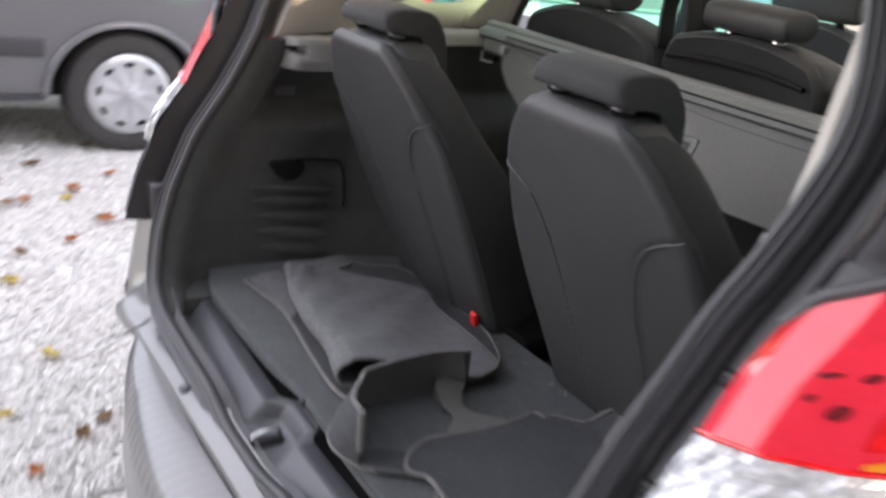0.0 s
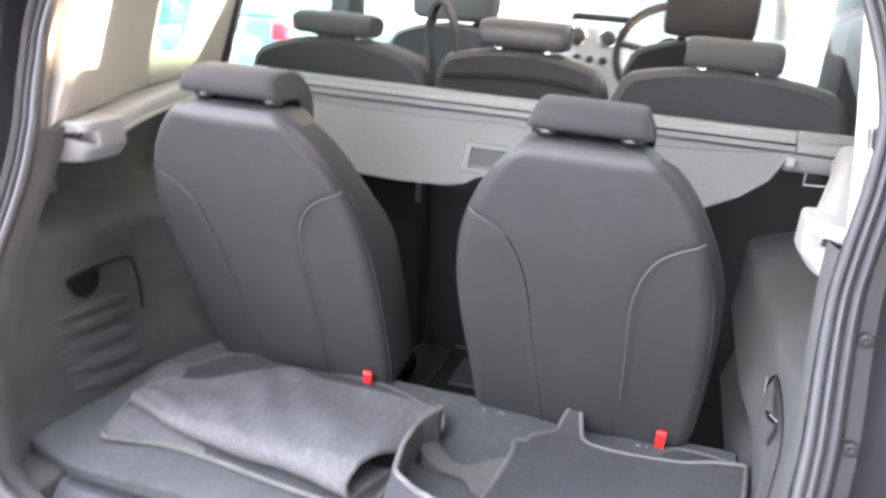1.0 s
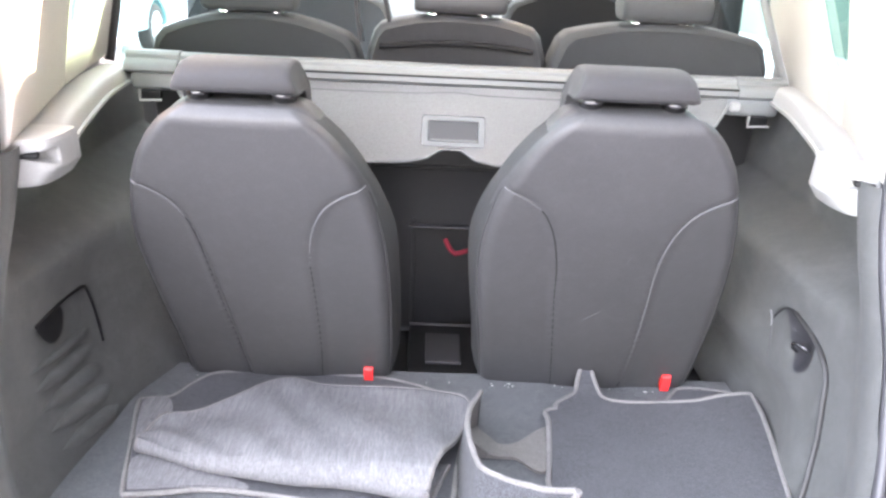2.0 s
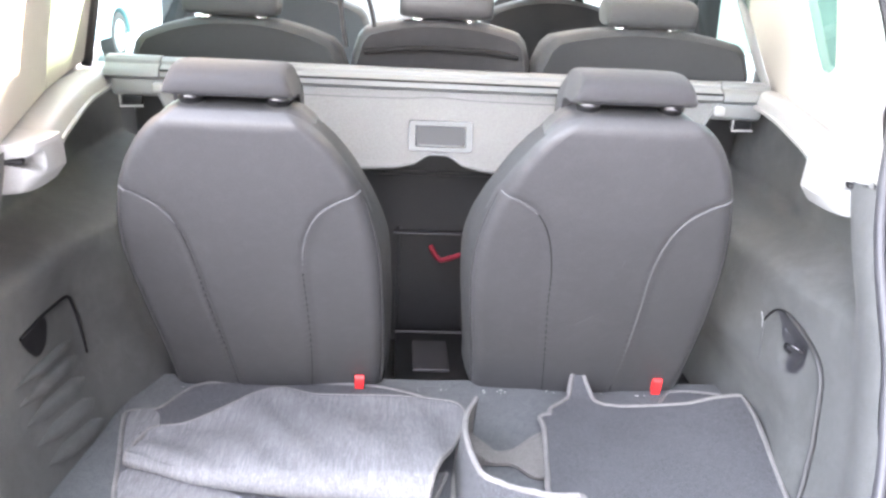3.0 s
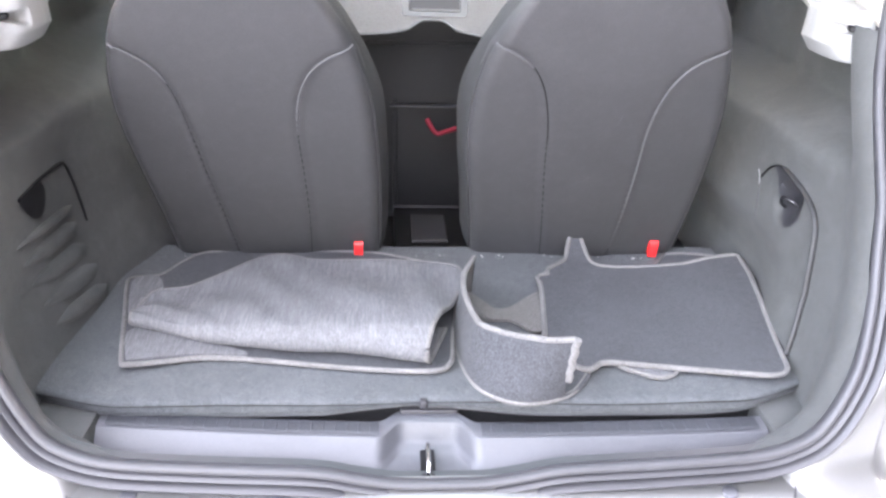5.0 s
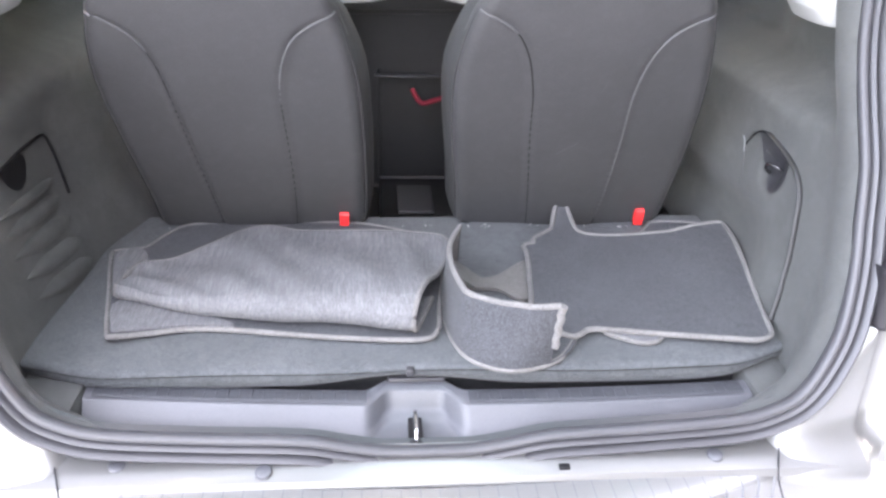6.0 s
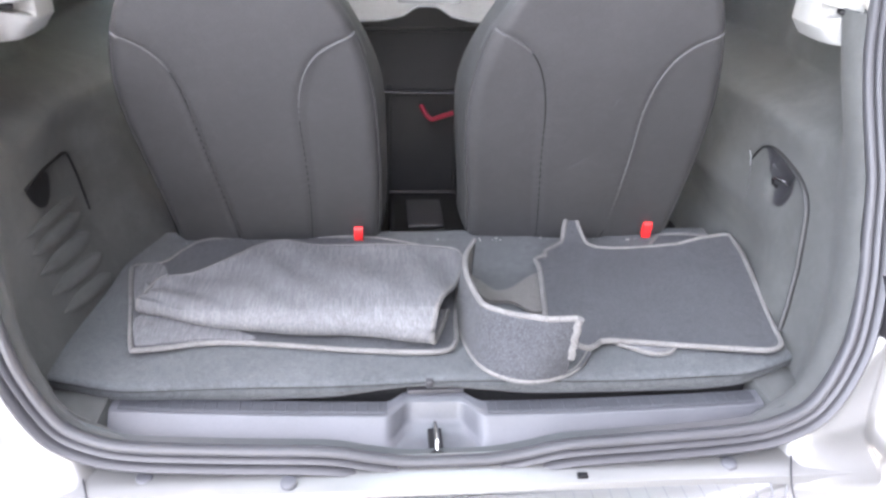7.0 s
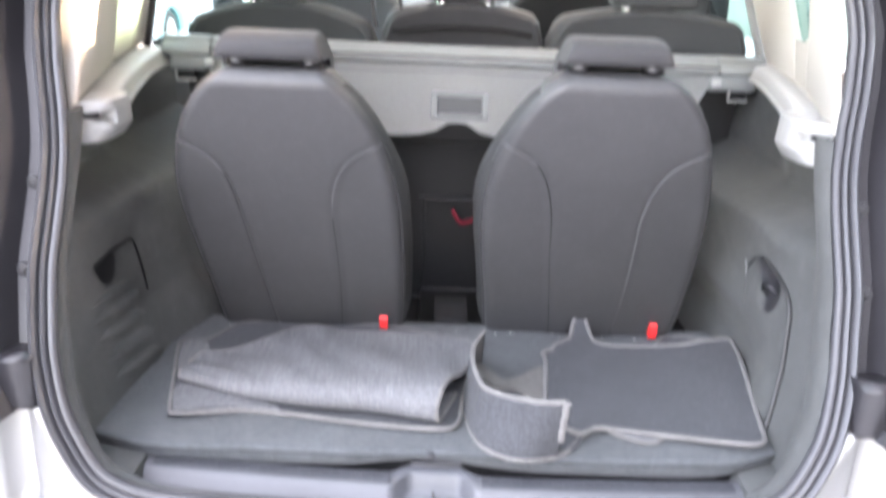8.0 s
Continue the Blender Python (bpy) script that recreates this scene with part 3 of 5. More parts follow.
    part("bolt_hole", box(0.194, 0.209, -0.139, -0.130, 0.530, 0.5365, 0.001), BLACKP, bump, "small dark square hole")
    for side in (-1, 1):
        part("panel_gap", tube([(CX + side * q, y, z) for q, y, z in ((0.494, -0.088, 0.5455), (0.482, -0.122, 0.5375), (0.470, -0.150, 0.5325), (0.464, -0.165, 0.5280), (0.456, -0.20, 0.5250), (0.452, -0.23, 0.5180))], 0.0012, 6), DARKP, bump)
    # tailgate raised overhead
    def gate_point(u, v, lift=0.0):
        """A place on the tailgate: u across from -1 to 1, v from the hinge to its lower edge."""
        y = lerp_table([(0.0, 0.30), (0.25, 0.10), (0.70, -0.30), (1.0, -0.62)], v)
        z = lerp_table([(0.0, 1.66), (0.25, 1.80), (0.70, 1.93), (1.0, 1.98)], v)
        w = 0.56 * lerp_table([(0.0, 0.92), (0.25, 1.0), (0.70, 1.02), (1.0, 0.98)], v)
        return Vector((CX + w * u, y, z + 0.04 * (1 - u * u) + lift))

    def gate_piece(u0, u1, v0, v1, thick=0.05):
        bm = grid(lambda a, b: gate_point(u0 + (u1 - u0) * a, v0 + (v1 - v0) * b), 10, 10)
        bmesh.ops.solidify(bm, geom=bm.faces[:], thickness=thick)
        return bm
    gate = part("tailgate", gate_piece(-1, 1, 0.58, 1.0), COVERBAR, car, "raised tailgate with grey inner trim")
    for u0, u1, v0, v1 in ((-1, 1, 0.0, 0.07), (-1, -0.87, 0.07, 0.58), (0.87, 1, 0.07, 0.58)):
        part("gate_frame", gate_piece(u0, u1, v0, v1), COVERBAR, gate)
    pane = part("rear_window", grid(lambda a, b: gate_point(-0.88 + 1.76 * a, 0.06 + 0.53 * b, 0.02), 8, 8), WINDOW, gate, "rear window of the tailgate")
    pane.visible_shadow = False
    # roof and front end, unseen but closing the cabin
    roof = loft([[Vector((CX + x, y, z - 0.05 * (x / 0.6) ** 2)) for x in (-0.66, -0.5, -0.25, 0, 0.25, 0.5, 0.66)] for y, z in ((0.33, 1.60), (0.8, 1.64), (1.6, 1.66), (2.1, 1.62))], False, False)
    bmesh.ops.solidify(roof, geom=roof.faces[:], thickness=0.04)
    part("roof", roof, HEADLINER, car)
    for side in (-1, 1):
        part("door_inner", loft([[Vector((CM + side * x, y, z)) for z, x in ((0.35, 0.74), (0.7, 0.76), (1.0, 0.76), (1.08, 0.79))] for y in (0.98, 1.5, 2.2, 2.9)], False, False), DARKP, car)
        part("door_pillar", loft([[Vector((CM + side * x, y, z)) for y, x in (((1.62 if side < 0 else 1.40) + s, 0.735), (1.76 + s, 0.735), (1.76 + s, 0.80), ((1.62 if side < 0 else 1.40) + s, 0.80))] for z, x, s in ((1.05, 0.0, 0.0), (1.62, 0.0, 0.05))]), BLACKP, car)
        part("front_pillar", tube([(CM + side * 0.74, 2.85, 1.02), (CM + side * 0.62, 2.2, 1.58)], 0.035, 10), BEIGE, car)
        w = loft([[Vector((CM + side * x, y, z)) for y in (1.0, 1.64)] for z, x in ((1.06, 0.79), (1.60, 0.66))], False, False)
        win = part("door_window", w, WINDOW, car)
        win.visible_shadow = False
        w = loft([[Vector((CM + side * x, y, z)) for y in (1.74, 2.6)] for z, x in ((1.06, 0.79), (1.60, 0.66))], False, False)
        win = part("door_window", w, WINDOW, car)
        win.visible_shadow = False
    w = loft([[Vector((CM + x, y, z)) for x in (-0.7, -0.3, 0.3, 0.7)] for y, z in ((2.95, 1.20), (2.15, 1.60))], False, False)
    win = part("windscreen", w, WINDOW, car)
    win.visible_shadow = False
    part("bonnet", loft([[Vector((CX + x, y, z - 0.05 * (x / 0.85) ** 2)) for x in (-0.85, -0.6, -0.3, 0.3, 0.6, 0.85)] for y, z in ((2.9, 1.06), (3.3, 1.00), (3.75, 0.86), (3.95, 0.70), (4.0, 0.4))], False, False), PAINT, car)
    part("front_bumper", box(CX - 0.86, CX + 0.86, 3.74, 4.04, 0.24, 0.62, 0.08), PAINT, car)
    part("underbody", box(CX - 0.82, CX + 0.82, 0.55, 3.6, 0.22, 0.34, 0.02), UNDER, car)
    part("boot_tub", loft([[Vector(p) for p in r] for r in (((CX - 0.60, 0.035, 0.56), (CX + 0.60, 0.035, 0.56), (CX + 0.60, 0.50, 0.56), (CX - 0.60, 0.50, 0.56)), ((CX - 0.56, 0.05, 0.36), (CX + 0.56, 0.05, 0.36), (CX + 0.56, 0.50, 0.36), (CX - 0.56, 0.50, 0.36)))], True, True), UNDER, car)
    return car


def sill():
    """Grey plastic sill trim with a recess round the striker."""
    s = thing("boot_sill", "grey plastic boot sill trim with a recess for the latch", "sill trim", at=(CX, -0.05, 0.54))
    x0, x1 = -0.455, 0.497

    def sill_bow(x):
        return 0.020 * (abs(x - CX) / 0.47) ** 2 - 0.0130 - 0.0115 * (x - CX) / 0.47

    def face(u, v):
        x = x0 + (x1 - x0) * u
        rec = 1 - smooth01((abs(x - 0.007) - 0.036) / 0.036)
        rows = [(0.004, 0.562), (0.003, 0.570), (-0.020, 0.570), (-0.030, 0.568), (-0.034, 0.563), (-0.056, 0.539), (-0.070, 0.533), (-0.102, 0.531)]
        into = [(0.034, 0.562), (0.028, 0.5700), (0.016, 0.570), (0.006, 0.567), (0.003, 0.561), (-0.006, 0.541), (-0.030, 0.5315), (-0.112, 0.529)]
        k = v * 7
        i = min(6, int(k))
        f = k - i
        ya, za = (rows[i][j] + (rows[i + 1][j] - rows[i][j]) * f for j in (0, 1))
        yb, zb = (into[i][j] + (into[i + 1][j] - into[i][j]) * f for j in (0, 1))
        bow = sill_bow(x) * (1 - smooth01((k - 5) / 2)) + 0.018 * (abs(x - CX) / 0.47) ** 2 * smooth01((k - 5) / 2)
        return Vector((x, ya + (yb - ya) * rec + bow, za + (zb - za) * rec))
    part("sill_cover", grid(face, 150, 28), SILL, s, angle=60)
    for a0, a1 in ((x0 + 0.012, -0.062), (0.082, x1 - 0.012)):
        bow = sill_bow
        # grained ledge, coloured darker to carry the shade that falls on it
        strip = part("tread_strip", grid(lambda u, v: Vector((a0 + (a1 - a0) * u, -0.027 + 0.029 * v + bow(a0 + (a1 - a0) * u), 0.5705 + 0.0022 * min(1.0, 8 * v, 8 * (1 - v)))), 40, 12), LEDGESHADE, s, "grained sill ledge with tailgate shade put into its dark colour")
        for k in range(int((a1 - a0 - 0.02) / 0.0165)):
            x = (0.095 + 0.0165 * k) if a0 > 0 else (-0.075 - 0.0165 * k)
            part("grip_rib", box(x, x + 0.0022, -0.024 + bow(x), -0.001 + bow(x), 0.5718, 0.5736, 0.0005, 1), LEDGESHADE, strip)
    part("end_cap", slab([(x1 + 0.002, 0.045), (x1 + 0.098, 0.080), (x1 + 0.082, 0.020), (x1 + 0.055, -0.03), (x1 + 0.004, -0.056)], 0.530, 0.577, 0.004), TRIM, s)
    part("end_cap", slab([(x0 - 0.002, 0.045), (x0 - 0.118, 0.080), (x0 - 0.104, 0.020), (x0 - 0.050, -0.03), (x0 - 0.004, -0.046)], 0.530, 0.577, 0.004), TRIM, s)
    st = part("striker", tube(spline([(0.006, -0.030, 0.526), (0.006, -0.036, 0.550), (0.006, -0.045, 0.556), (0.006, -0.075, 0.554), (0.006, -0.086, 0.546), (0.006, -0.088, 0.526)], 4), 0.0034, 10), CHROME, s, "steel latch striker loop")
    part("striker_plate", box(-0.004, 0.016, -0.096, -0.030, 0.5285, 0.5385, 0.002), BLACKP, st, "black plastic striker surround")
    return s


# ---- boot floor ----
def boot_floor():
    """Two carpeted floor panels whose rear edges sag over the sill."""
    for nm, x0, x1, words in (("boot_floor_panel", -0.575, -0.0001, "blue-grey carpeted boot floor panel beside its twin"), ("boot_floor_panel", 0.0001, 0.600, "blue-grey carpeted boot floor panel below the curled mat")):
        def edge(x):
            q = (x - x0) / (x1 - x0)
            return 0.006 - 0.006 * math.sin(math.pi * min(1, max(0, q))) + (0.048 if x > 0 else 0.030) * smooth01((abs(x - CX) - 0.44) / 0.16)

        def low_edge(x):
            """How far the rear edge hangs down: it sags and lifts towards the joint."""
            if x < 0:
                return 0.5690 + 0.0125 * smooth01((x + 0.16) / 0.14) + 0.003 * smooth01((-x - 0.47) / 0.06)
            return 0.5665 + 0.0120 * (1 - smooth01((x - 0.02) / 0.16)) + 0.0100 * smooth01((x - 0.40) / 0.15)

        def top(u, v):
            x = x0 + (x1 - x0) * u
            y0 = edge(x)
            y = y0 + (0.505 - y0) * v ** 1.6
            e = min(1.0, (y - y0) / 0.012)
            z = FLOOR - 0.006 * (1 - math.sqrt(max(0.0, 1 - (1 - e) ** 2))) + 0.0016 * math.sin(17 * x + 9 * y)
            return Vector((x, y, z))
        bm = grid(top, 60, 60)
        ob = solo(nm, bm, CARPET, words, "boot floor")

        def front(u, v):
            p = top(u, 0.0)
            zl = low_edge(p.x)
            return Vector((p.x, p.y + 0.0035 * min(1.0, 10 * v) - 0.004 * math.sin(math.pi * v) + 0.005 * v, p.z + (zl - p.z) * v))
        part("front_edge", grid(front, 60, 20), CARPET, ob, "carpeted front edge of the panel")
        # black line that puts the crease's shade into colour
        part("edge_seam", tube([front(k / 60, 0.06) + Vector((0, -0.0006, 0)) for k in range(61)], 0.0013, 6), BLACKP, ob, "shade of the edge crease drawn as a black line")
        part("edge_binding", tube([front(k / 60, 1.0) + Vector((0, 0.0008, 0)) for k in range(61)], 0.0016, 6), PIPING, ob, "thin pale edge")
        part("edge_skirt", loft([[Vector((x0 + (x1 - x0) * k / 30, edge(x0 + (x1 - x0) * k / 30) + 0.016, z)) for k in range(31)] for z in (0.594, 0.565)], False, False), BLACKP, ob)
        part("panel_core", box(x0 + 0.002, x1 - 0.002, 0.055, 0.50, 0.574, 0.594), BLACKP, ob)
    ob = solo("latch_pad", box(-0.032, 0.052, 0.010, 0.06, 0.560, 0.5755, 0.003), DARKP, "grey plastic pad under the floor joint", "pad")
    part("joint_tab", box(-0.005, 0.006, -0.001, 0.012, 0.5855, 0.5985, 0.002), DARKP, ob)
    # lining between and before the seats
    solo("footwell_lining", box(CM - 0.72, CM + 0.72, 0.51, 1.6, 0.40, 0.450, 0.01), UNDER, "black carpet lining of the rear footwell", "floor lining", kind="structure")
    c = thing("seat_rail_cover", "black plastic cover between the rear seats", "cover", at=(CM, 0.82, 0.52))
    part("cover_body", box(-0.040, 0.128, 0.60, 0.885, 0.46, 0.526, 0.008), BLACKP, c)
    part("cover_lid", box(0.000, 0.080, 0.675, 0.820, 0.525, 0.533, 0.003), DARKP, c)
    part("cover_rim", tube([(-0.040, 0.872, 0.530), (0.125, 0.872, 0.530)], 0.003, 6), DARKP, c)
    return c


# ---- boot side trims ----
def dent(y, z):
    """How deep the finger dimple is pressed into the lid."""
    a, b = (y - 0.266) + 0.35 * (z - 0.800), (z - 0.800)
    return 0.014 * (1 - smooth01((math.hypot(a / 0.040, b / 0.044) - 0.35) / 0.75))


def side_trims():
    for side, words in ((-1, "dark grey felt boot side trim with a ribbed storage lid"), (1, "grey felt boot side trim with a cut lid and hook")):
        def sheet(u, v):
            z = 0.545 + (1.10 - 0.545) * v
            y0 = open_y(z) + jamb_more(side, z) - 0.001
            y = y0 + (1.05 - y0) * u
            return on_wall(side, y, z, -dent(y, z) if side > 0 else 0.0)
        t = solo("boot_side_trim", grid(sheet, 130, 96), TRIM, words, "side trim")
        # lid outline pressed into the felt
        if side < 0:
            rim = [(0.180, 0.826), (0.253, 0.829), (0.303, 0.827), (0.346, 0.823), (0.358, 0.816), (0.365, 0.800), (0.371, 0.772), (0.373, 0.738), (0.369, 0.712)]
        else:
            rim = [(0.098, 0.612), (0.110, 0.650), (0.128, 0.692), (0.146, 0.752), (0.164, 0.800), (0.196, 0.826), (0.248, 0.840), (0.308, 0.846), (0.350, 0.832), (0.376, 0.802)]
        pts = [on_wall(side, p.x, p.y, 0.001) for p in spline([(y, z, 0) for y, z in rim], 6)]
        part("lid_gap", tube(pts, 0.0022 if side > 0 else 0.0029, 6), BLACKP, t, "dark gap round the storage lid")
        if side < 0:
            # no opening is cut: a flat black patch paints the shade inside the hole
            hole = [(0.180, 0.825), (0.215, 0.828), (0.253, 0.828), (0.266, 0.816), (0.264, 0.800), (0.250, 0.785), (0.229, 0.780), (0.208, 0.787), (0.189, 0.806)]
            bm = bmesh.new()
            bm.faces.new([bm.verts.new(on_wall(side, p.x, p.y, 0.0025)) for p in spline([(y, z, 0) for y, z in hole], 4, True)])
            part("finger_hole", bm, BLACKP, t, "finger hole of the lid, its dark inside painted as a black patch", flat=True)
            for k in range(5):
                z, hh = (0.7690, 0.0080) if k == 0 else (0.7390 - 0.035 * (k - 1), 0.0135)
                bm = bmesh.new()
                y0, y1 = 0.125 + 0.004 * k, 0.356 - 0.008 * k
                rings = []
                for q in range(17):
                    y = y0 + (y1 - y0) * q / 16
                    e = min(1.0, 3 * q / 16, 5 * (16 - q) / 16)
                    zz = z - 0.020 * q / 16
                    rings.append([on_wall(side, y, zz + q2 * hh * e, p2 * e - 0.001) for q2, p2 in ((1.0, 0.0), (0.86, 0.005), (0.4, 0.008), (-0.4, 0.008), (-0.86, 0.005), (-1.0, 0.0))])
                part("rib", loft(rings, True, True, bm), TRIM, t)
            part("lamp_lens", box(0.012 - wall_half(0.24, 0.965, -1) - 0.004, 0.012 - wall_half(0.24, 0.965, -1) + 0.004, 0.22, 0.27, 0.952, 0.978, 0.002), LAMPLENS, t, "small grey boot lamp")
        else:
            c = on_wall(side, 0.262, 0.800, 0.0)
            bowl = [(0.336, 0.838), (0.300, 0.842), (0.242, 0.834), (0.222, 0.812), (0.226, 0.782), (0.252, 0.762), (0.280, 0.768), (0.300, 0.796), (0.318, 0.824)]
            edge = spline([(y, z, 0) for y, z in bowl], 4, True)
            rings = []
            for k in (1.0, 0.8, 0.6, 0.4, 0.2, 0.02):
                pts2 = [(0.262 + (p.x - 0.262) * k, 0.802 + (p.y - 0.802) * k) for p in edge]
                rings.append([on_wall(side, y, z, 0.0012 - dent(y, z) * 0.92) for y, z in pts2])
            part("finger_dimple", loft(rings, True, False), DARKP, t, "dark moulded finger dimple")
            part("lash_hook", tube(spline([c + Vector(q) for q in ((0.004, -0.020, 0.004), (-0.008, -0.010, 0.010), (-0.012, 0.004, 0.008), (-0.006, 0.016, -0.006), (0.004, 0.018, -0.014))], 5), 0.0030, 8), DARKCHROME, t, "dull steel lashing hook")
            part("wire_line", tube([on_wall(side, 0.374, 0.800, 0.001), on_wall(side, 0.364, 0.764, 0.001), on_wall(side, 0.356, 0.734, 0.001)], 0.0012, 6), DARKP, t)
            part("hinge_tab", tube([on_wall(side, 0.384, 0.815, 0.003), on_wall(side, 0.374, 0.806, 0.004), on_wall(side, 0.372, 0.790, 0.002)], 0.0010, 6), COVERBAR, t)
            cord = sweep([p + Vector((-0.002, 0, 0)) for p in pts[:42]], circle(0.0050, 10, 0.8, 1.0), (1, 0, 0))
            part("elastic_cord", cord, SHELL, t, "dark glossy edge strip of the lid")


# ---- upper trims: brackets, ledges, pillars and quarter windows ----
def upper_trims():
    for side in (-1, 1):
        s = side

        def X(half, y=0.0):
            return CX + s * half
        b = thing("boot_hook_bracket", "pale plastic bracket with a slot below the rear pillar" if s < 0 else "white sunlit plastic bracket with a slot below the rear pillar", "bracket", "rear pillar brackets", at=(X(0.585), 0.17, 1.04))
        if s < 0:
            plan = [(-0.552, 0.305), (-0.543, 0.275), (-0.543, 0.238), (-0.550, 0.210), (-0.570, 0.199), (-0.616, 0.194), (-0.622, 0.300)]
            z0, z1, slot = 1.037, 1.108, (-0.570, 0.199, 1.084)
        else:
            plan = [(0.596, 0.308), (0.587, 0.276), (0.588, 0.240), (0.596, 0.214), (0.616, 0.203), (0.660, 0.198), (0.664, 0.308)]
            z0, z1, slot = 1.043, 1.118, (0.616, 0.203, 1.093)
        mid = Vector((sum(p[0] for p in plan) / 7, sum(p[1] for p in plan) / 7, 0))
        sx, sy, sz = slot

        def mouth(p, z):
            """How deep the hook's mouth is cut in: a slit at its rear end, tall at the inner side."""
            u = -s * (p.x - sx) / 0.060 + (p.y - sy) / 0.070 + 0.25
            if u <= 0 or u >= 1.15 or p.y > 0.262:
                return 0.0
            tall = 0.0035 + 0.0105 * min(1.0, u)
            return 0.020 * smooth01(1.6 * (1 - abs(z - sz + 0.004 * u) / tall)) * smooth01(u / 0.12) * smooth01((1.15 - u) / 0.18)
        outline = spline([(x, y, 0) for x, y in plan], 16, True)
        rings = []
        for k in range(37):
            zz = z0 + (z1 - z0) * k / 36
            low, high = (zz - z0) / 0.004, (z1 - zz) / 0.008
            sh = 1 - 0.035 * (1 - smooth01(low)) - 0.05 * (1 - smooth01(high))
            cut = 0.018 * max(0.0, 1 - (zz - z0) / 0.024)
            rings.append([Vector((mid.x + (p.x - mid.x) * sh + s * (cut * smooth01((-s * (p.x - mid.x) + 0.02) / 0.05) + mouth(p, zz)), mid.y + (p.y - mid.y) * sh + 0.010 * (1 - k / 36) + 0.5 * mouth(p, zz), zz)) for p in outline])
        body = part("bracket_body", loft(rings, True, True), BRACKET, b, angle=50)
        turn = Matrix.Translation((sx, sy, sz)) @ Matrix.Rotation(radians(16 if s < 0 else -16), 4, "Z")
        part("slot", box(-0.018, 0.010, -0.0025, 0.016, -0.0035, 0.0035, 0.002, turn=turn) if s < 0 else box(-0.010, 0.018, -0.0025, 0.016, -0.0035, 0.0035, 0.002, turn=turn), BLACKP, body, "dark slot of the bracket")
        # ledge running forward to the load cover
        run = [(0.588, 0.268, 1.088), (0.604, 0.36, 1.106), (0.630, 0.50, 1.116), (0.655, 0.64, 1.121), (0.670, 0.80, 1.123)] if s < 0 else [(0.590, 0.270, 1.104), (0.612, 0.36, 1.124), (0.640, 0.49, 1.133), (0.666, 0.62, 1.139), (0.690, 0.78, 1.141)]
        path = spline([(X(a), y, z) for a, y, z in run], 8)
        led = [(-0.050, 0.007), (-0.040, 0.010), (-0.020, 0.0115), (-0.004, 0.010), (0.004, 0.007), (0.0085, 0.002), (0.0115, -0.008), (0.0130, -0.017), (0.0165, -0.0185), (0.0165, -0.0245), (0.010, -0.027), (-0.05, -0.027)]
        led = led if s > 0 else [(-a, c) for a, c in led]
        led = [(-a, c) for a, c in led]
        solo("boot_ledge", sweep(path, led, (0, 0, 1)), BRACKET, "pale grey plastic ledge along the boot side", "ledge", "boot ledges")

        def skin(y, z):
            return Vector((CX + s * (0.612 + 0.20 * (y - 0.2) - 0.16 * max(0, z - 1.12)), y, z))

        def trim(name, outline, label, category):
            pts = spline([(y, z, 0) for y, z in outline], 1, True)
            bm = bmesh.new()
            inner = [bm.verts.new(skin(p.x, p.y)) for p in pts]
            outer = [bm.verts.new(skin(p.x, p.y) + Vector((s * (0.045 if s < 0 else 0.012), 0, 0))) for p in pts]
            n = len(pts)
            bm.faces.new(inner)
            bm.faces.new(outer[::-1])
            for i in range(n):
                bm.faces.new((inner[i], outer[i], outer[(i + 1) % n], inner[(i + 1) % n]))
            rim = [e for e in bm.edges if e.verts[0] in inner and e.verts[1] in inner]
            bmesh.ops.bevel(bm, geom=rim, offset=0.008 if s < 0 else 0.004, segments=3, profile=0.5, affect="EDGES")
            return solo(name, bm, BEIGE, label, category)
        rear = [(open_y(1.60) + 0.06, 1.60), (open_y(1.38) + 0.05, 1.38), (open_y(1.30) + 0.045, 1.30), (open_y(1.20) + 0.045, 1.20), (open_y(1.10) + 0.045, 1.10)]
        if s < 0:
            pillar = [(0.52, 1.128), (0.525, 1.19), (0.53, 1.24), (0.545, 1.40), (0.58, 1.52), (0.62, 1.60)]
            low = [(0.522, 1.128), (0.74, 1.13), (0.742, 1.186), (0.752, 1.222), (0.736, 1.199), (0.712, 1.187), (0.60, 1.184), (0.566, 1.192), (0.545, 1.212), (0.532, 1.245), (0.527, 1.19)]
            centre = [(0.742, 1.13), (0.93, 1.13), (1.08, 1.60), (0.90, 1.60), (0.78, 1.30), (0.742, 1.186)]
            door, pane = [(0.925, 1.12), (1.0, 1.36), (1.08, 1.60)], [(0.50, 1.17), (0.78, 1.17), (0.93, 1.60), (0.58, 1.60)]
        else:
            pillar = [(0.412, 1.128), (0.402, 1.19), (0.389, 1.236), (0.392, 1.27), (0.400, 1.35), (0.425, 1.48), (0.455, 1.60)]
            low = [(0.414, 1.128), (0.510, 1.13), (0.512, 1.240), (0.504, 1.230), (0.490, 1.226), (0.424, 1.226), (0.404, 1.232), (0.393, 1.248), (0.391, 1.236), (0.404, 1.19)]
            centre = [(0.512, 1.13), (0.80, 1.13), (1.10, 1.32), (1.54, 1.60), (0.88, 1.60), (0.620, 1.352), (0.535, 1.258), (0.514, 1.240)]
            door, pane = [(0.79, 1.115), (1.10, 1.315), (1.53, 1.60)], [(0.36, 1.19), (0.56, 1.19), (0.96, 1.60), (0.40, 1.60)]
        trim("rear_pillar_trim", pillar + rear, "cream plastic rear pillar trim in low sunlight", "pillar trim")
        trim("window_sill_trim", low, "cream plastic trim below the quarter window", "window trim")
        trim("centre_pillar_trim", centre, "cream plastic pillar trim beside the quarter window", "pillar trim")
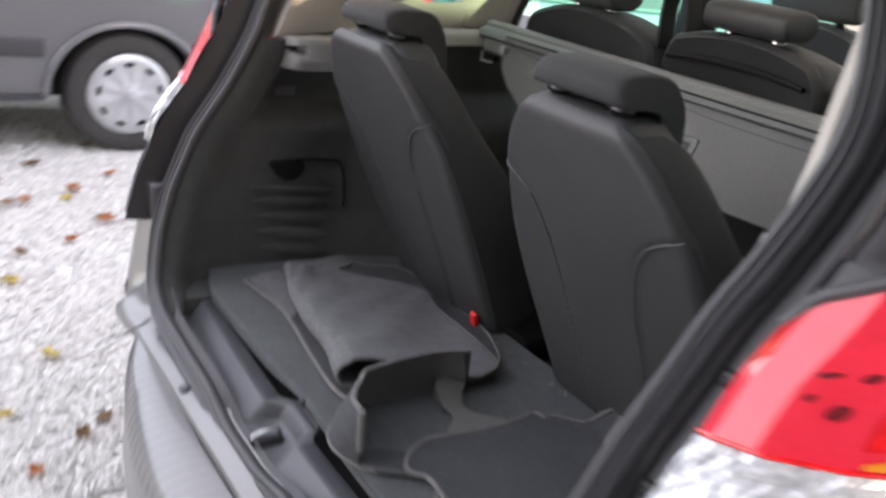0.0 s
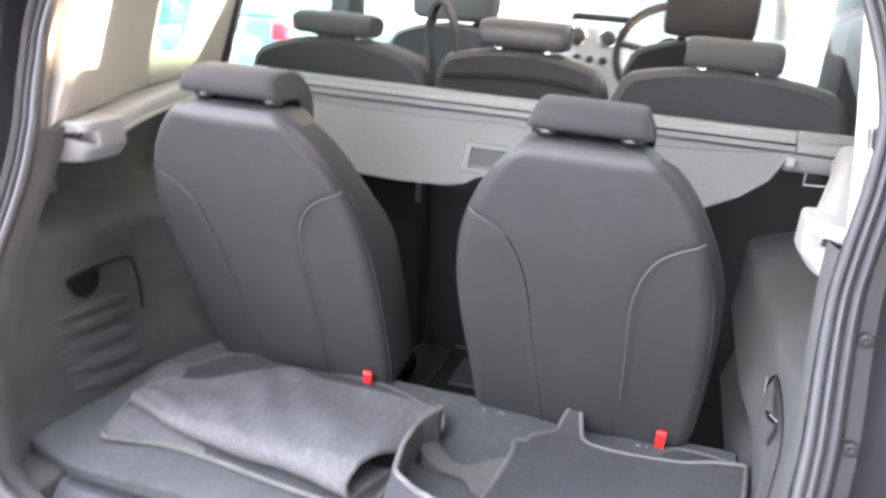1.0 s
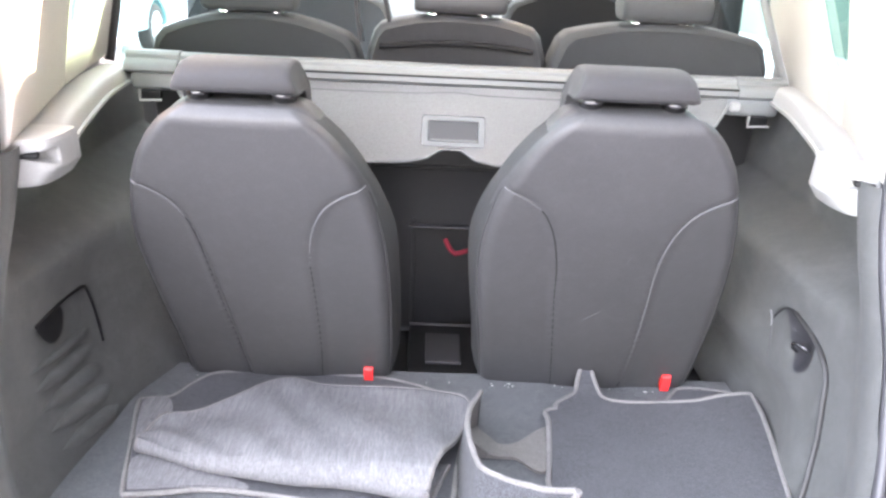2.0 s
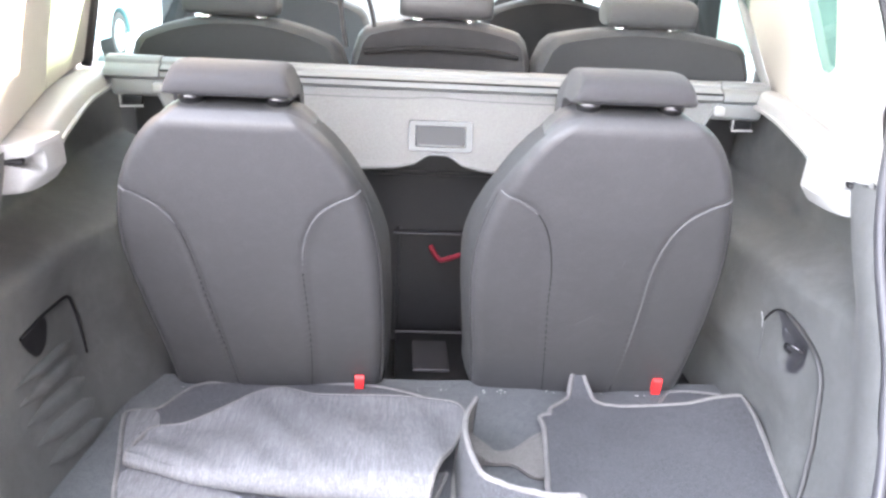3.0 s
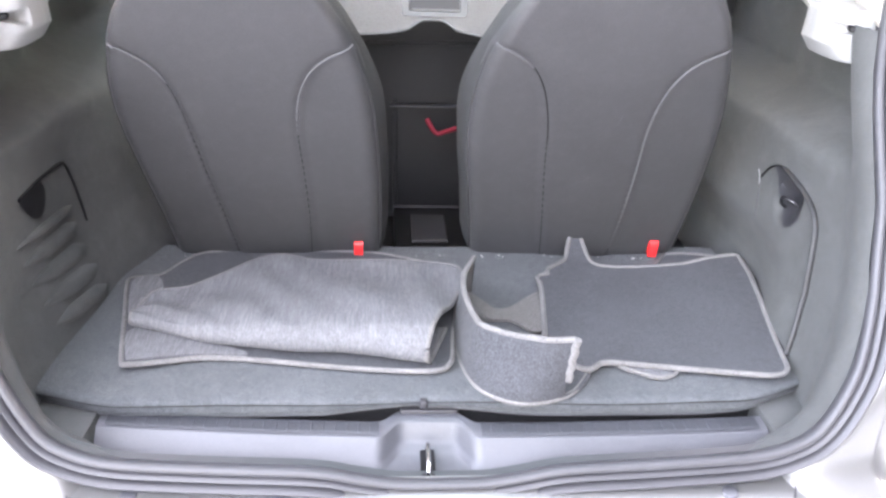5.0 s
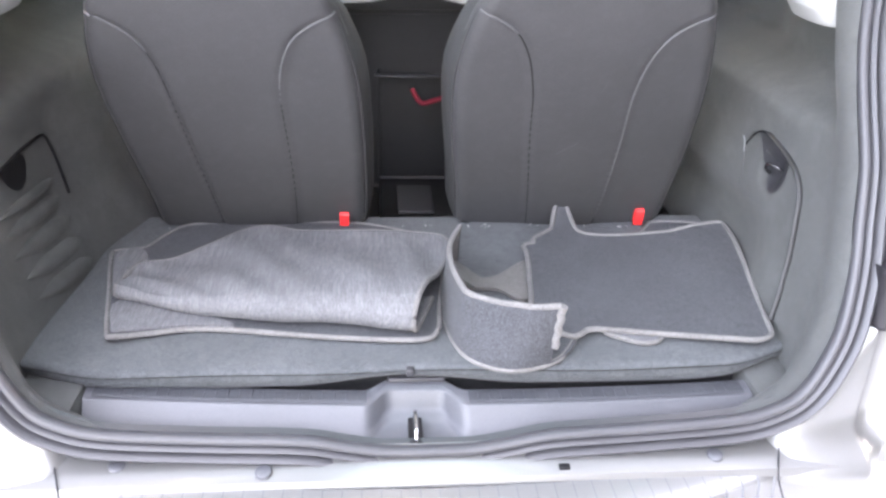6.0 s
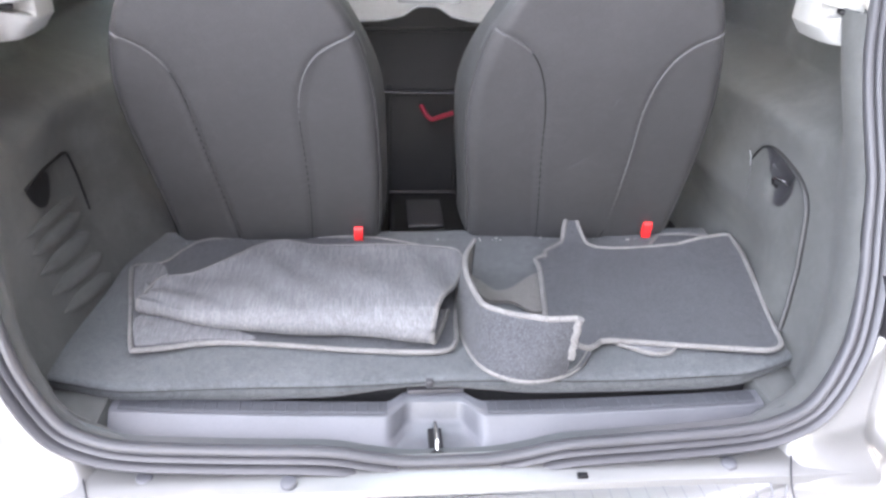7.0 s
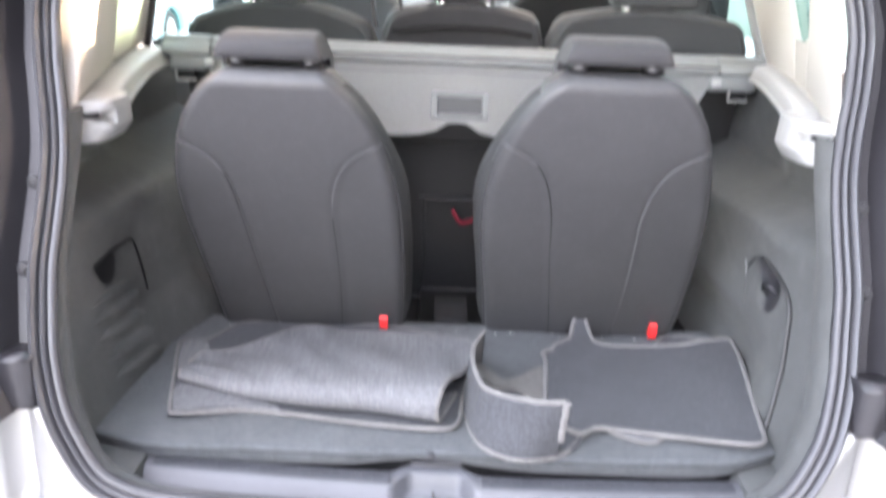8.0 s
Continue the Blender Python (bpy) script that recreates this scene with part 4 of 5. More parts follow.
        # left: rubber seal; right: grey tube that paints the pillar edge's shade
        solo("door_seal", tube(spline([skin(y, z) + Vector((-s * 0.004, 0.008, 0)) for y, z in door], 6), 0.011, 8), DARKP if s < 0 else COVERFRAME, "dark rubber door seal along the pillar edge" if s < 0 else "slanting pillar edge with its shade put into a grey tube", "seal")
        g = bmesh.new()
        g.faces.new([g.verts.new(skin(y, z) + Vector((s * (0.040 if s < 0 else 0.014), 0, 0))) for y, z in pane])
        win = solo("window_%d" % (1 if s < 0 else 2), g, PRIVACY, "green-tinted quarter window of the car", "window", kind="structure", flat=True)


# ---- third-row seats ----
WIDTHS = [(0.0, 0.199), (0.10, 0.204), (0.20, 0.209), (0.30, 0.210), (0.36, 0.207), (0.41, 0.200), (0.45, 0.192), (0.49, 0.181), (0.54, 0.160), (0.58, 0.137), (0.602, 0.120), (0.616, 0.106), (0.626, 0.092), (0.632, 0.076)]
SLOPE = 0.47          # rearward lean of the back, per metre of height
TOP_H = 0.632


def seat_point(cx, u, h, d):
    """A place on a seat's back: u across, h up the back, d into it."""
    k = math.hypot(1, SLOPE)
    low = 0.011 * smooth01(h / 0.6) if cx < 0 else 0.0
    u *= 0.975 + 0.025 * smooth01((h - 0.2) / 0.3) if cx < 0 else 1.032 - 0.012 * smooth01((h - 0.2) / 0.3)
    lean = 0.021 * (1 - smooth01(h / 0.46))
    return Vector((cx + lean + u, (0.466 if cx < 0 else 0.475) - h * SLOPE / k + d / k, FLOOR + 0.002 + h / k + d * SLOPE / k - low))


def seam_line(sign, cx):
    """One of the two curved seams: (u, h)."""
    pts = [(0.176, 0.492), (0.150, 0.483), (0.118, 0.457), (0.100, 0.414), (0.093, 0.345), (0.090, 0.23), (0.083, 0.10), (0.076, 0.004)]
    k = 0.0 if (cx < 0 and sign < 0) else 0.012
    return [(sign * (p.x - k * (1 - smooth01((p.y - 0.31) / 0.18))), p.y + (0.004 if cx < 0 and sign > 0 else 0.0) * smooth01(p.y / 0.4)) for p in spline([(a, b, 0) for a, b in pts], 8)]


def third_row_seat(cx):
    seat = thing("rear_seat", "dark grey vinyl folding rear seat with stitched side panels", "seat", "third-row seats", at=(cx, 0.5, FLOOR))
    seams = [[(a, b) for a, b in seam_line(s, cx)] for s in (-1, 1)]
    R = 0.024

    def depth(u, h, cut=1.0):
        w = lerp_table(WIDTHS, h)
        e = min(w - abs(u), (TOP_H - h) * 0.9)
        e = max(e, 0.0)
        r = R - 0.006 * smooth01((h - 0.48) / 0.08)
        d = r - math.sqrt(max(0.0, r * r - (r - e) ** 2)) if e < r else 0.0
        g = min(min((u - a) ** 2 + (h - b) ** 2 for a, b in s) for s in seams)
        groove = cut * 0.0035 * math.exp(-g / (0.005 ** 2)) if h < 0.50 else 0.0
        side = min(abs(lerp_table([(b, abs(a)) for a, b in seams[1][::-1]], h)), 0.3)
        panel = 0.004 * smooth01((abs(u) - side) / 0.012) if h < 0.49 else 0.0
        return d + groove + panel - 0.008 * (1 - (u / 0.21) ** 2) - 0.004 * math.sin(3.2 * h)

    def back(u, v):
        h = TOP_H * v
        w = lerp_table(WIDTHS, h)
        a = (2 * u - 1) * w
        return seat_point(cx, a, h, depth(a, h))
    part("seat_back_panel", grid(back, 84, 100), SEAT, seat, "dark grey vinyl seat back", angle=70)
    # cushioned body in front of the panel
    outline = [(-lerp_table(WIDTHS, TOP_H * k / 30), TOP_H * k / 30) for k in range(31)]
    outline = outline + [(-a, b) for a, b in outline[::-1]]
    rings = []
    for d, grow in ((R - 0.010, -0.001), (0.045, 0.007), (0.085, 0.012), (0.115, 0.004), (0.135, -0.022)):
        ring = []
        for a, b in outline:
            up = smooth01((b - 0.28) / 0.25)
            ring.append(seat_point(cx, a + (grow if a > 0 else -grow) * (1 - 0.25 * up), max(0.0, b - SLOPE * d * up + 0.4 * grow * up), d * (1 - 0.22 * up)))
        rings.append(ring)
    part("seat_body", loft(rings, True, True), SEAT_SIDE, seat, angle=60)
    for s in (-1, 1):
        ln = [(a, b) for a, b in seam_line(s, cx)]
        top = ln[:int(len(ln) * {(-1, -1): 0.42, (-1, 1): 0.62, (1, -1): 0.30, (1, 1): 0.97}[(1 if cx > 0 else -1, s)])]
        part("piping", tube([seat_point(cx, a, b, depth(a, b) - 0.0010) for a, b in ln[max(0, len(top) - 1):] or ln[-2:]], 0.0013, 6), BLACKP, seat, "dark stitched seam")
        part("stitching", tube([seat_point(cx, a, b, depth(a, b, 0.35) + 0.0002 + 0.0030 * smooth01((k / len(top) - 0.72) / 0.28)) for k, (a, b) in enumerate(top)], 0.0020, 6), PIPING, seat, "pale stitched edge of the side panel")
    if cx > 0:
        for (u0, h0), (u1, h1) in (((0.030, 0.353), (0.034, 0.368)), ((-0.030, 0.202), (0.004, 0.232))):
            part("scuff", tube([seat_point(cx, u0 + (u1 - u0) * k / 6, h0 + (h1 - h0) * k / 6, depth(u0 + (u1 - u0) * k / 6, h0 + (h1 - h0) * k / 6) - 0.0001) for k in range(7)], 0.0005, 5), PIPING, seat, "fine pale scratch")
    # cushion folded in front, coloured black to give the shade of the void
    part("seat_cushion", box(cx - 0.16, cx + 0.16, 0.62, 0.84, 0.455, 0.520, 0.025), BLACKP, seat)
    # raised top of the back under the headrest
    cx = min(cx, 0.281)
    low = -0.011 if cx < 0 else 0.0
    rings = []
    for zz, w, ya, yb in ((1.120, 0.128, 0.236, 0.318), (1.148, 0.118, 0.230, 0.315), (1.163, 0.106, 0.225, 0.311), (1.174, 0.094, 0.226, 0.307), (1.181, 0.082, 0.234, 0.300), (1.184, 0.068, 0.245, 0.292)):
        rings.append([Vector((cx + x, y, zz + low)) for x, y in rounded(-w, w, ya, yb, 0.022)])
    part("seat_top", loft(rings, True, True), SEAT, seat, angle=60)
    # headrest that hooks over the top of the back
    dz = (-0.011 if cx < 0 else 0.0) - 0.004
    pr = [(0.190, 1.201), (0.196, 1.192), (0.215, 1.188), (0.262, 1.187), (0.275, 1.164), (0.300, 1.085), (0.322, 1.075), (0.338, 1.090), (0.330, 1.170), (0.312, 1.216), (0.285, 1.230), (0.235, 1.232), (0.205, 1.226), (0.191, 1.214)]
    pr = spline([(y, z, 0) for y, z in pr], 3, True)
    rings = []
    for x, k in ((-0.091, 0.82), (-0.090, 0.90), (-0.086, 0.96), (-0.076, 1.0), (-0.02, 1.01), (0.02, 1.01), (0.076, 1.0), (0.086, 0.96), (0.090, 0.90), (0.091, 0.82)):
        rings.append([Vector((cx + x * (1.0 - 0.15 * smooth01((p.y - 1.178) / 0.060)) - (0.005 if cx < 0 else 0.0), 0.276 + (p.x - 0.262) * k, 1.204 + dz + (p.y - 1.195) * k)) for p in pr])
    hr = part("headrest", loft(rings, True, True), HEADREST, seat, "dark grey cloth headrest", angle=60)
    part("headrest_seam", tube([p + Vector((0, -0.0006, 0)) for p in spline([(cx - 0.078, 0.2085, 1.201 + dz), (cx, 0.2045, 1.202 + dz), (cx + 0.078, 0.2085, 1.201 + dz)], 6)], 0.0012, 6), BLACKP, hr)
    for q in (-0.060, 0.060):
        c0, up = Vector((cx + q, 0.243, 1.194 + dz)), Vector((0, -0.36, 0.93))
        col = part("post_collar", loft([[c0 + up * h + Vector((r * math.cos(a), r * math.sin(a), 0)) for a in [2 * math.pi * k / 20 for k in range(20)]] for h, r in ((-0.016, 0.012), (-0.010, 0.0165), (-0.003, 0.0190), (0.003, 0.0180), (0.007, 0.0130), (0.009, 0.006))], True, True), DARKCHROME, seat, "dull chrome headrest collar", angle=60)
        part("post", cyl(c0 + up * 0.012, c0 + up * 0.034, 0.006, None, 12), BLACKP, col, "dark headrest post")
    return seat


def release_tab(x, y=0.0):
    """Red webbing loop at a seat's foot."""
    path = spline([(x, y + a, z) for a, z in ((0.458, 0.604), (0.456, 0.614), (0.453, 0.628), (0.453, 0.635), (0.457, 0.637), (0.462, 0.624), (0.464, 0.610))], 4)
    t = solo("release_tab", sweep(path, [(-0.0085, -0.0016), (0.0085, -0.0016), (0.0085, 0.0016), (-0.0085, 0.0016)], (0, -1, 0.3)), REDTAB, "bright red release strap at the foot of a rear seat", "strap", "seat release straps")
    return t


# ---- load cover ----
def load_cover():
    c = thing("load_cover", "grey roller load cover hanging behind the second row", "load cover", at=(CM, 0.78, 1.14))
    x0, x1 = -0.635, 0.728
    case = [(0.752, 1.130), (0.752, 1.140), (0.758, 1.147), (0.772, 1.151), (0.772, 1.158), (0.778, 1.163), (0.800, 1.164), (0.812, 1.156), (0.814, 1.130), (0.80, 1.122), (0.765, 1.122)]
    bar = part("case", prism([(y, z) for y, z in case], "x", x0 + 0.11, x1 - 0.105), COVERBAR, c, "grey roller case")
    for a, b in ((x0, x0 + 0.108), (x1 - 0.103, x1)):
        big = [(0.783 + (y - 0.783) * 1.05, 1.143 + (z - 1.143) * 1.08) for y, z in case]
        e = part("end_cap", prism(big, "x", a, b, 0.003), COVERBAR, c, "grey end cap of the roller case")
    part("case_groove", box(x0 + 0.11, x1 - 0.105, 0.7500, 0.7535, 1.140, 1.1445, 0.001), BLACKP, bar)
    for s in (-1, 1):
        x = CM + s * 0.615
        part("end_arm", box(x - 0.055, x + 0.055, 0.758, 0.800, 1.088, 1.126, 0.010), COVERBAR, c)
        part("arm_clip", box(x + s * 0.012 - 0.02, x + s * 0.012 + 0.02, 0.75, 0.77, 1.072, 1.090, 0.003), BLACKP, c)

        part("cover_hook", tube([(x + s * 0.012 - 0.022, 0.747, 1.092), (x + s * 0.012 - 0.022, 0.747, 1.069), (x + s * 0.012 + 0.022, 0.747, 1.071)], 0.0026, 6), BRACKET, c, "pale hook below the end arm")

    def flap_low(x):
        a = abs(x - CM + 0.010)
        z = lerp_table([(0.0, 1.011), (0.022, 1.010), (0.05, 0.992), (0.09, 0.984), (0.20, 0.978), (0.32, 0.982), (0.42, 0.998), (0.50, 1.030), (0.55, 1.068), (0.572, 1.105), (0.578, 1.118)], a)
        return z - 0.012 * smooth01((0.50 - a) / 0.15)

    def flap(u, v):
        x = CM - 0.578 + 1.156 * u
        z0 = flap_low(x)
        z = 1.132 + (z0 - 1.132) * v
        q = (1.132 - z) / 0.15
        return Vector((x, 0.768 - 0.055 * q ** 1.2 - 0.004 * math.sin(6 * x) * q, z))
    m = grid(flap, 120, 16)
    bmesh.ops.solidify(m, geom=m.faces[:], thickness=0.004)
    fl = part("cover_flap", m, COVER, c, "light grey vinyl flap with curved ends")
    part("flap_hem", tube([flap(k / 120, 0.985) + Vector((0, -0.0025, 0)) for k in range(121)], 0.0026, 6), COVERBAR, fl)
    part("flap_crease", tube([flap(k / 60, 0.16) + Vector((0, -0.001, 0)) for k in range(61)], 0.0014, 6), COVERBAR, fl)
    for s in (-1, 1):
        part("end_stop", box(CM + s * 0.575 - 0.010, CM + s * 0.575 + 0.010, 0.745, 0.765, 1.098, 1.118, 0.005), COVER, c)

    def plate(u, v, proud):
        p = Vector((CM - 0.006 + u, 0, 1.036 + v))
        q = (1.132 - p.z) / 0.15
        return Vector((p.x, 0.768 - 0.055 * q ** 1.2 - proud, p.z))
    fr = bmesh.new()
    outer, inner = rounded(-0.066, 0.066, -0.030, 0.030, 0.006), rounded(-0.050, 0.050, -0.019, 0.019, 0.004)
    loft([[plate(a, b, -0.001) for a, b in outer], [plate(a, b, 0.006) for a, b in [(x * 0.985, y * 0.97) for x, y in outer]], [plate(a, b, 0.006) for a, b in [(x * 1.04, y * 1.08) for x, y in inner]], [plate(a, b, 0.0) for a, b in inner]], True, False, fr)
    hd = part("pull_handle", fr, COVERFRAME, c, "grey recessed pull handle", angle=30)
    # nearly flat recess; its depth shade is given by the dark colour
    rc = bmesh.new()
    loft([[plate(a, b, 0.0015) for a, b in inner], [plate(a, b, 0.0014) for a, b in rounded(-0.046, 0.046, -0.015, 0.014, 0.003)]], True, True, rc)
    part("handle_recess", rc, PITSHADE, hd, "flat recess of the handle with its shade put into the colour")
    part("handle_lip", box(CM - 0.052, CM + 0.040, 0.7205, 0.7235, 1.0175, 1.0210, 0.001), COVERBAR, hd)
    return c


# ---- second row, front row and dashboard ----
def cushion_back(name, x0, x1, y, z_top, z_low, lean, mat, words, cat, group, crown=0.035, thick=0.13, post=None, hr=(0.105, 0.085), lift=0.0):
    """A seat back with a crowned top, and a headrest on two posts."""
    cx, w = (x0 + x1) / 2, (x1 - x0) / 2
    s = thing(name, words, cat, group, at=(cx, y + 0.1, z_low))
    outline = []
    n = 28
    for k in range(n + 1):
        t = -1 + 2 * k / n
        outline.append((cx + w * t * (1.0 if abs(t) < 1 else 1), z_top - crown * abs(t) ** 2.2 - 0.05 * smooth01((abs(t) - 0.86) / 0.14) ** 2))
    outline = outline + [(x1 + 0.004, z_top - 0.30), (x1 - 0.01, z_low), (x0 + 0.01, z_low), (x0 - 0.004, z_top - 0.30)]

    def ring(d, k):
        cz = (z_top + z_low) / 2
        r = []
        for x, z in outline:
            xx, zz = cx + (x - cx) * k, cz + (z - cz) * (1 - (1 - k) * 0.5)
            r.append(Vector((xx, y + d + lean * (z_top - zz), zz)))
        return r
    b = part("backrest", loft([ring(0.006, 0.90), ring(0.0, 0.93), ring(0.006, 0.97), ring(0.022, 0.993), ring(0.045, 1.0), ring(thick * 0.7, 1.0), ring(thick * 0.92, 0.985), ring(thick, 0.95)], True, True), mat, s, angle=50)
    part("top_piping", tube([Vector((x, y + 0.0165 + lean * (z_top - z), z - 0.006)) for x, z in [(cx + (a - cx) * 0.985, b2) for a, b2 in outline[1:n]]], 0.0035, 6), PIPING if mat == SEAT else mat, b)
    if name == "second_row_seat":
        part("rear_shell", loft([[Vector((x, y + lean * (z_top - z) - 0.008 + d, z)) for x in (x0 + 0.012, (x0 + x1) / 2, x1 - 0.012)] for z, d in ((1.135, 0.012), (1.13, 0.0), (0.80, 0.0), (0.47, 0.0))], False, False), SHELL, s, "black plastic shell behind the seat")
        if mat == SEAT:
            for ends in (((x0 + 0.02, 0.912), (x1 - 0.02, 0.916)), ((-0.037, 0.779), (-0.037, 0.490)), ((0.124, 0.782), (0.132, 0.490))):
                part("shell_ridge", tube([Vector((x, y + lean * (z_top - z) - 0.008, z)) for x, z in ends], 0.006, 8), SHELL, s)
    px = post if post is not None else cx
    hw, hh = hr
    zc = z_top + 0.008 + hh / 2 + lift
    rings = []
    sec = spline([(-0.030, -0.44), (0.0, -0.5), (0.05, -0.46), (0.075, -0.1), (0.072, 0.30), (0.045, 0.50), (0.0, 0.50), (-0.035, 0.30), (-0.040, -0.1)] and [(a, c, 0) for a, c in ((-0.030, -0.44), (0.0, -0.5), (0.05, -0.46), (0.075, -0.1), (0.072, 0.30), (0.045, 0.50), (0.0, 0.50), (-0.035, 0.30), (-0.040, -0.1))], 3, True)
    for x, k in ((-1.0, 0.72), (-0.985, 0.86), (-0.93, 0.95), (-0.80, 1.0), (-0.3, 1.02), (0.3, 1.02), (0.80, 1.0), (0.93, 0.95), (0.985, 0.86), (1.0, 0.72)):
        rings.append([Vector((px + hw * x, y + 0.03 + p.x * k, zc + hh * p.y * k)) for p in sec])
    part("headrest", loft(rings, True, True), mat, s, angle=60)
    for q in (-0.55, 0.55):
        p = part("post", cyl((px + hw * q, y + 0.045, z_top - 0.02), (px + hw * q, y + 0.045, zc), 0.006, None, 12), CHROME, s, "chrome headrest post")
        part("post_collar", cyl((px + hw * q, y + 0.045, z_top - 0.02), (px + hw * q, y + 0.045, z_top + 0.012), 0.017, 0.014, 14, 0.003), CHROME if name == "second_row_seat" else BLACKP, p)
    return s


def cabin():
    g2 = "second-row seats"
    cushion_back("second_row_seat", -0.630, -0.160, 0.865, 1.244, 0.44, 0.16, ROW2, "dark charcoal cloth second-row seat behind the load cover", "seat", g2, 0.058, post=-0.405, hr=(0.098, 0.052), lift=-0.006)
    cushion_back("second_row_seat", -0.154, 0.238, 0.865, 1.257, 0.44, 0.16, SEAT, "black vinyl middle seat of the second row", "seat", g2, 0.034, post=0.046, hr=(0.099, 0.060), lift=-0.006)
    cushion_back("second_row_seat", 0.248, 0.732, 0.865, 1.258, 0.44, 0.16, ROW2, "dark charcoal cloth second-row seat beside the open side", "seat", g2, 0.036, post=0.488, hr=(0.097, 0.060), lift=-0.006)
    s = solo("middle_seat_ridge", tube(spline([(-0.125, 0.868, 1.186), (-0.04, 0.862, 1.196), (0.042, 0.861, 1.199), (0.13, 0.862, 1.196), (0.205, 0.868, 1.186)], 5), 0.006, 8), BLACKP, "black moulded ridge across the middle seat back", "seat trim")
    cushion_back("front_seat", -0.60, -0.14, 1.75, 1.265, 0.5, 0.16, FRONTSEAT, "grey cloth front passenger seat", "seat", "front seats", 0.06, 0.14, hr=(0.14, 0.15))
    cushion_back("front_seat", 0.205, 0.68, 1.72, 1.285, 0.5, 0.16, SEAT_SIDE, "dark grey cloth driver seat", "seat", "front seats", 0.06, 0.14, hr=(0.135, 0.16))
    # belt strap standing up in a loop between the seats
    path = spline([(-0.165, 0.90, 1.19), (-0.178, 0.905, 1.28), (-0.168, 0.91, 1.332), (-0.145, 0.912, 1.338), (-0.116, 0.91, 1.28), (-0.10, 0.905, 1.20)], 8)
    solo("seat_belt_loop", sweep(path, [(-0.004, -0.022), (0.004, -0.022), (0.004, 0.022), (-0.004, 0.022)], (0, 1, 0)), BLACKP, "black seat belt webbing standing in a loop between seats", "seat belt")
    # hanging red strap and low seat hinge trim
    path = spline([(0.038, 0.912, 0.737), (0.043, 0.906, 0.728), (0.054, 0.900, 0.712), (0.066, 0.900, 0.706), (0.085, 0.900, 0.712), (0.100, 0.902, 0.716), (0.115, 0.905, 0.720)], 6)
    solo("pull_strap", tube(path, 0.0062, 10), REDSTRAP, "dull red pull strap hanging behind the second row", "strap")
    solo("seat_hinge_trim", box(-0.05, 0.14, 0.905, 0.925, 0.764, 0.770, 0.002), DARKP, "thin grey edge trim low on the middle seat", "seat trim")
    solo("seat_latch", box(-0.172, -0.160, 0.87, 0.884, 0.88, 0.965, 0.003), COVERBAR, "pale metal latch strip between seats", "latch")
    # dashboard with vents and the steering wheel on the driver's side
    d = thing("dashboard", "light grey dashboard below the bright windscreen", "dashboard", at=(CM, 2.5, 0.9))
    pr = [(2.36, 0.62), (2.34, 1.05), (2.36, 1.18), (2.42, 1.26), (2.55, 1.29), (2.80, 1.22), (2.9, 0.62)]
    part("dash_body", prism([(p.x, p.y) for p in spline([(a, b, 0) for a, b in pr], 3, True)], "x", CM - 0.70, CM + 0.70, 0.01), DASH, d)
    con = part("centre_console", box(CM - 0.11, CM + 0.13, 2.22, 2.42, 0.55, 1.30, 0.03), DASH, d)
    for x in (CM - 0.055, CM + 0.055):
        v = part("vent", cyl((x, 2.222, 1.245), (x, 2.208, 1.245), 0.030, 0.027, 20, 0.004), DARKP, con, "round dark air vent")
        part("vent_ring", tube([(x + 0.031 * math.cos(a), 2.212, 1.245 + 0.031 * math.sin(a)) for a in [2 * math.pi * k / 20 for k in range(20)]], 0.004, 6, True), CHROME, v)
    for k in range(3):
        x = CM - 0.05 + 0.05 * k
        part("knob", cyl((x, 2.222, 1.165), (x, 2.200, 1.165), 0.016, 0.014, 16, 0.003), DARKP, con)
    part("display", box(CM - 0.12, CM + 0.12, 2.45, 2.56, 1.28, 1.325, 0.015), BLACKP, d, "black hooded instrument display")
    w = thing("steering_wheel", "black steering wheel on the driver's side", "steering wheel", at=(0.335, 2.08, 1.2))
    c, ax = Vector((0.335, 2.08, 1.215)), Vector((0, -0.9, 0.45)).normalized()
    side, up = Vector((1, 0, 0)), ax.cross(Vector((1, 0, 0))).normalized()
    part("rim", tube([c + 0.185 * (math.cos(a) * side + math.sin(a) * up) for a in [2 * math.pi * k / 36 for k in range(36)]], 0.015, 10, True), BLACKP, w)
    part("hub", cyl(c - ax * 0.02, c + ax * 0.02, 0.07, 0.06, 24, 0.008), BLACKP, w)
    for a in (0.15, math.pi - 0.15, -math.pi / 2):
        part("spoke", tube([c, c + 0.18 * (math.cos(a) * side + math.sin(a) * up)], 0.012, 8), DARKP, w)
    part("column", cyl(c - ax * 0.28, c, 0.035, 0.03, 16), BLACKP, w)


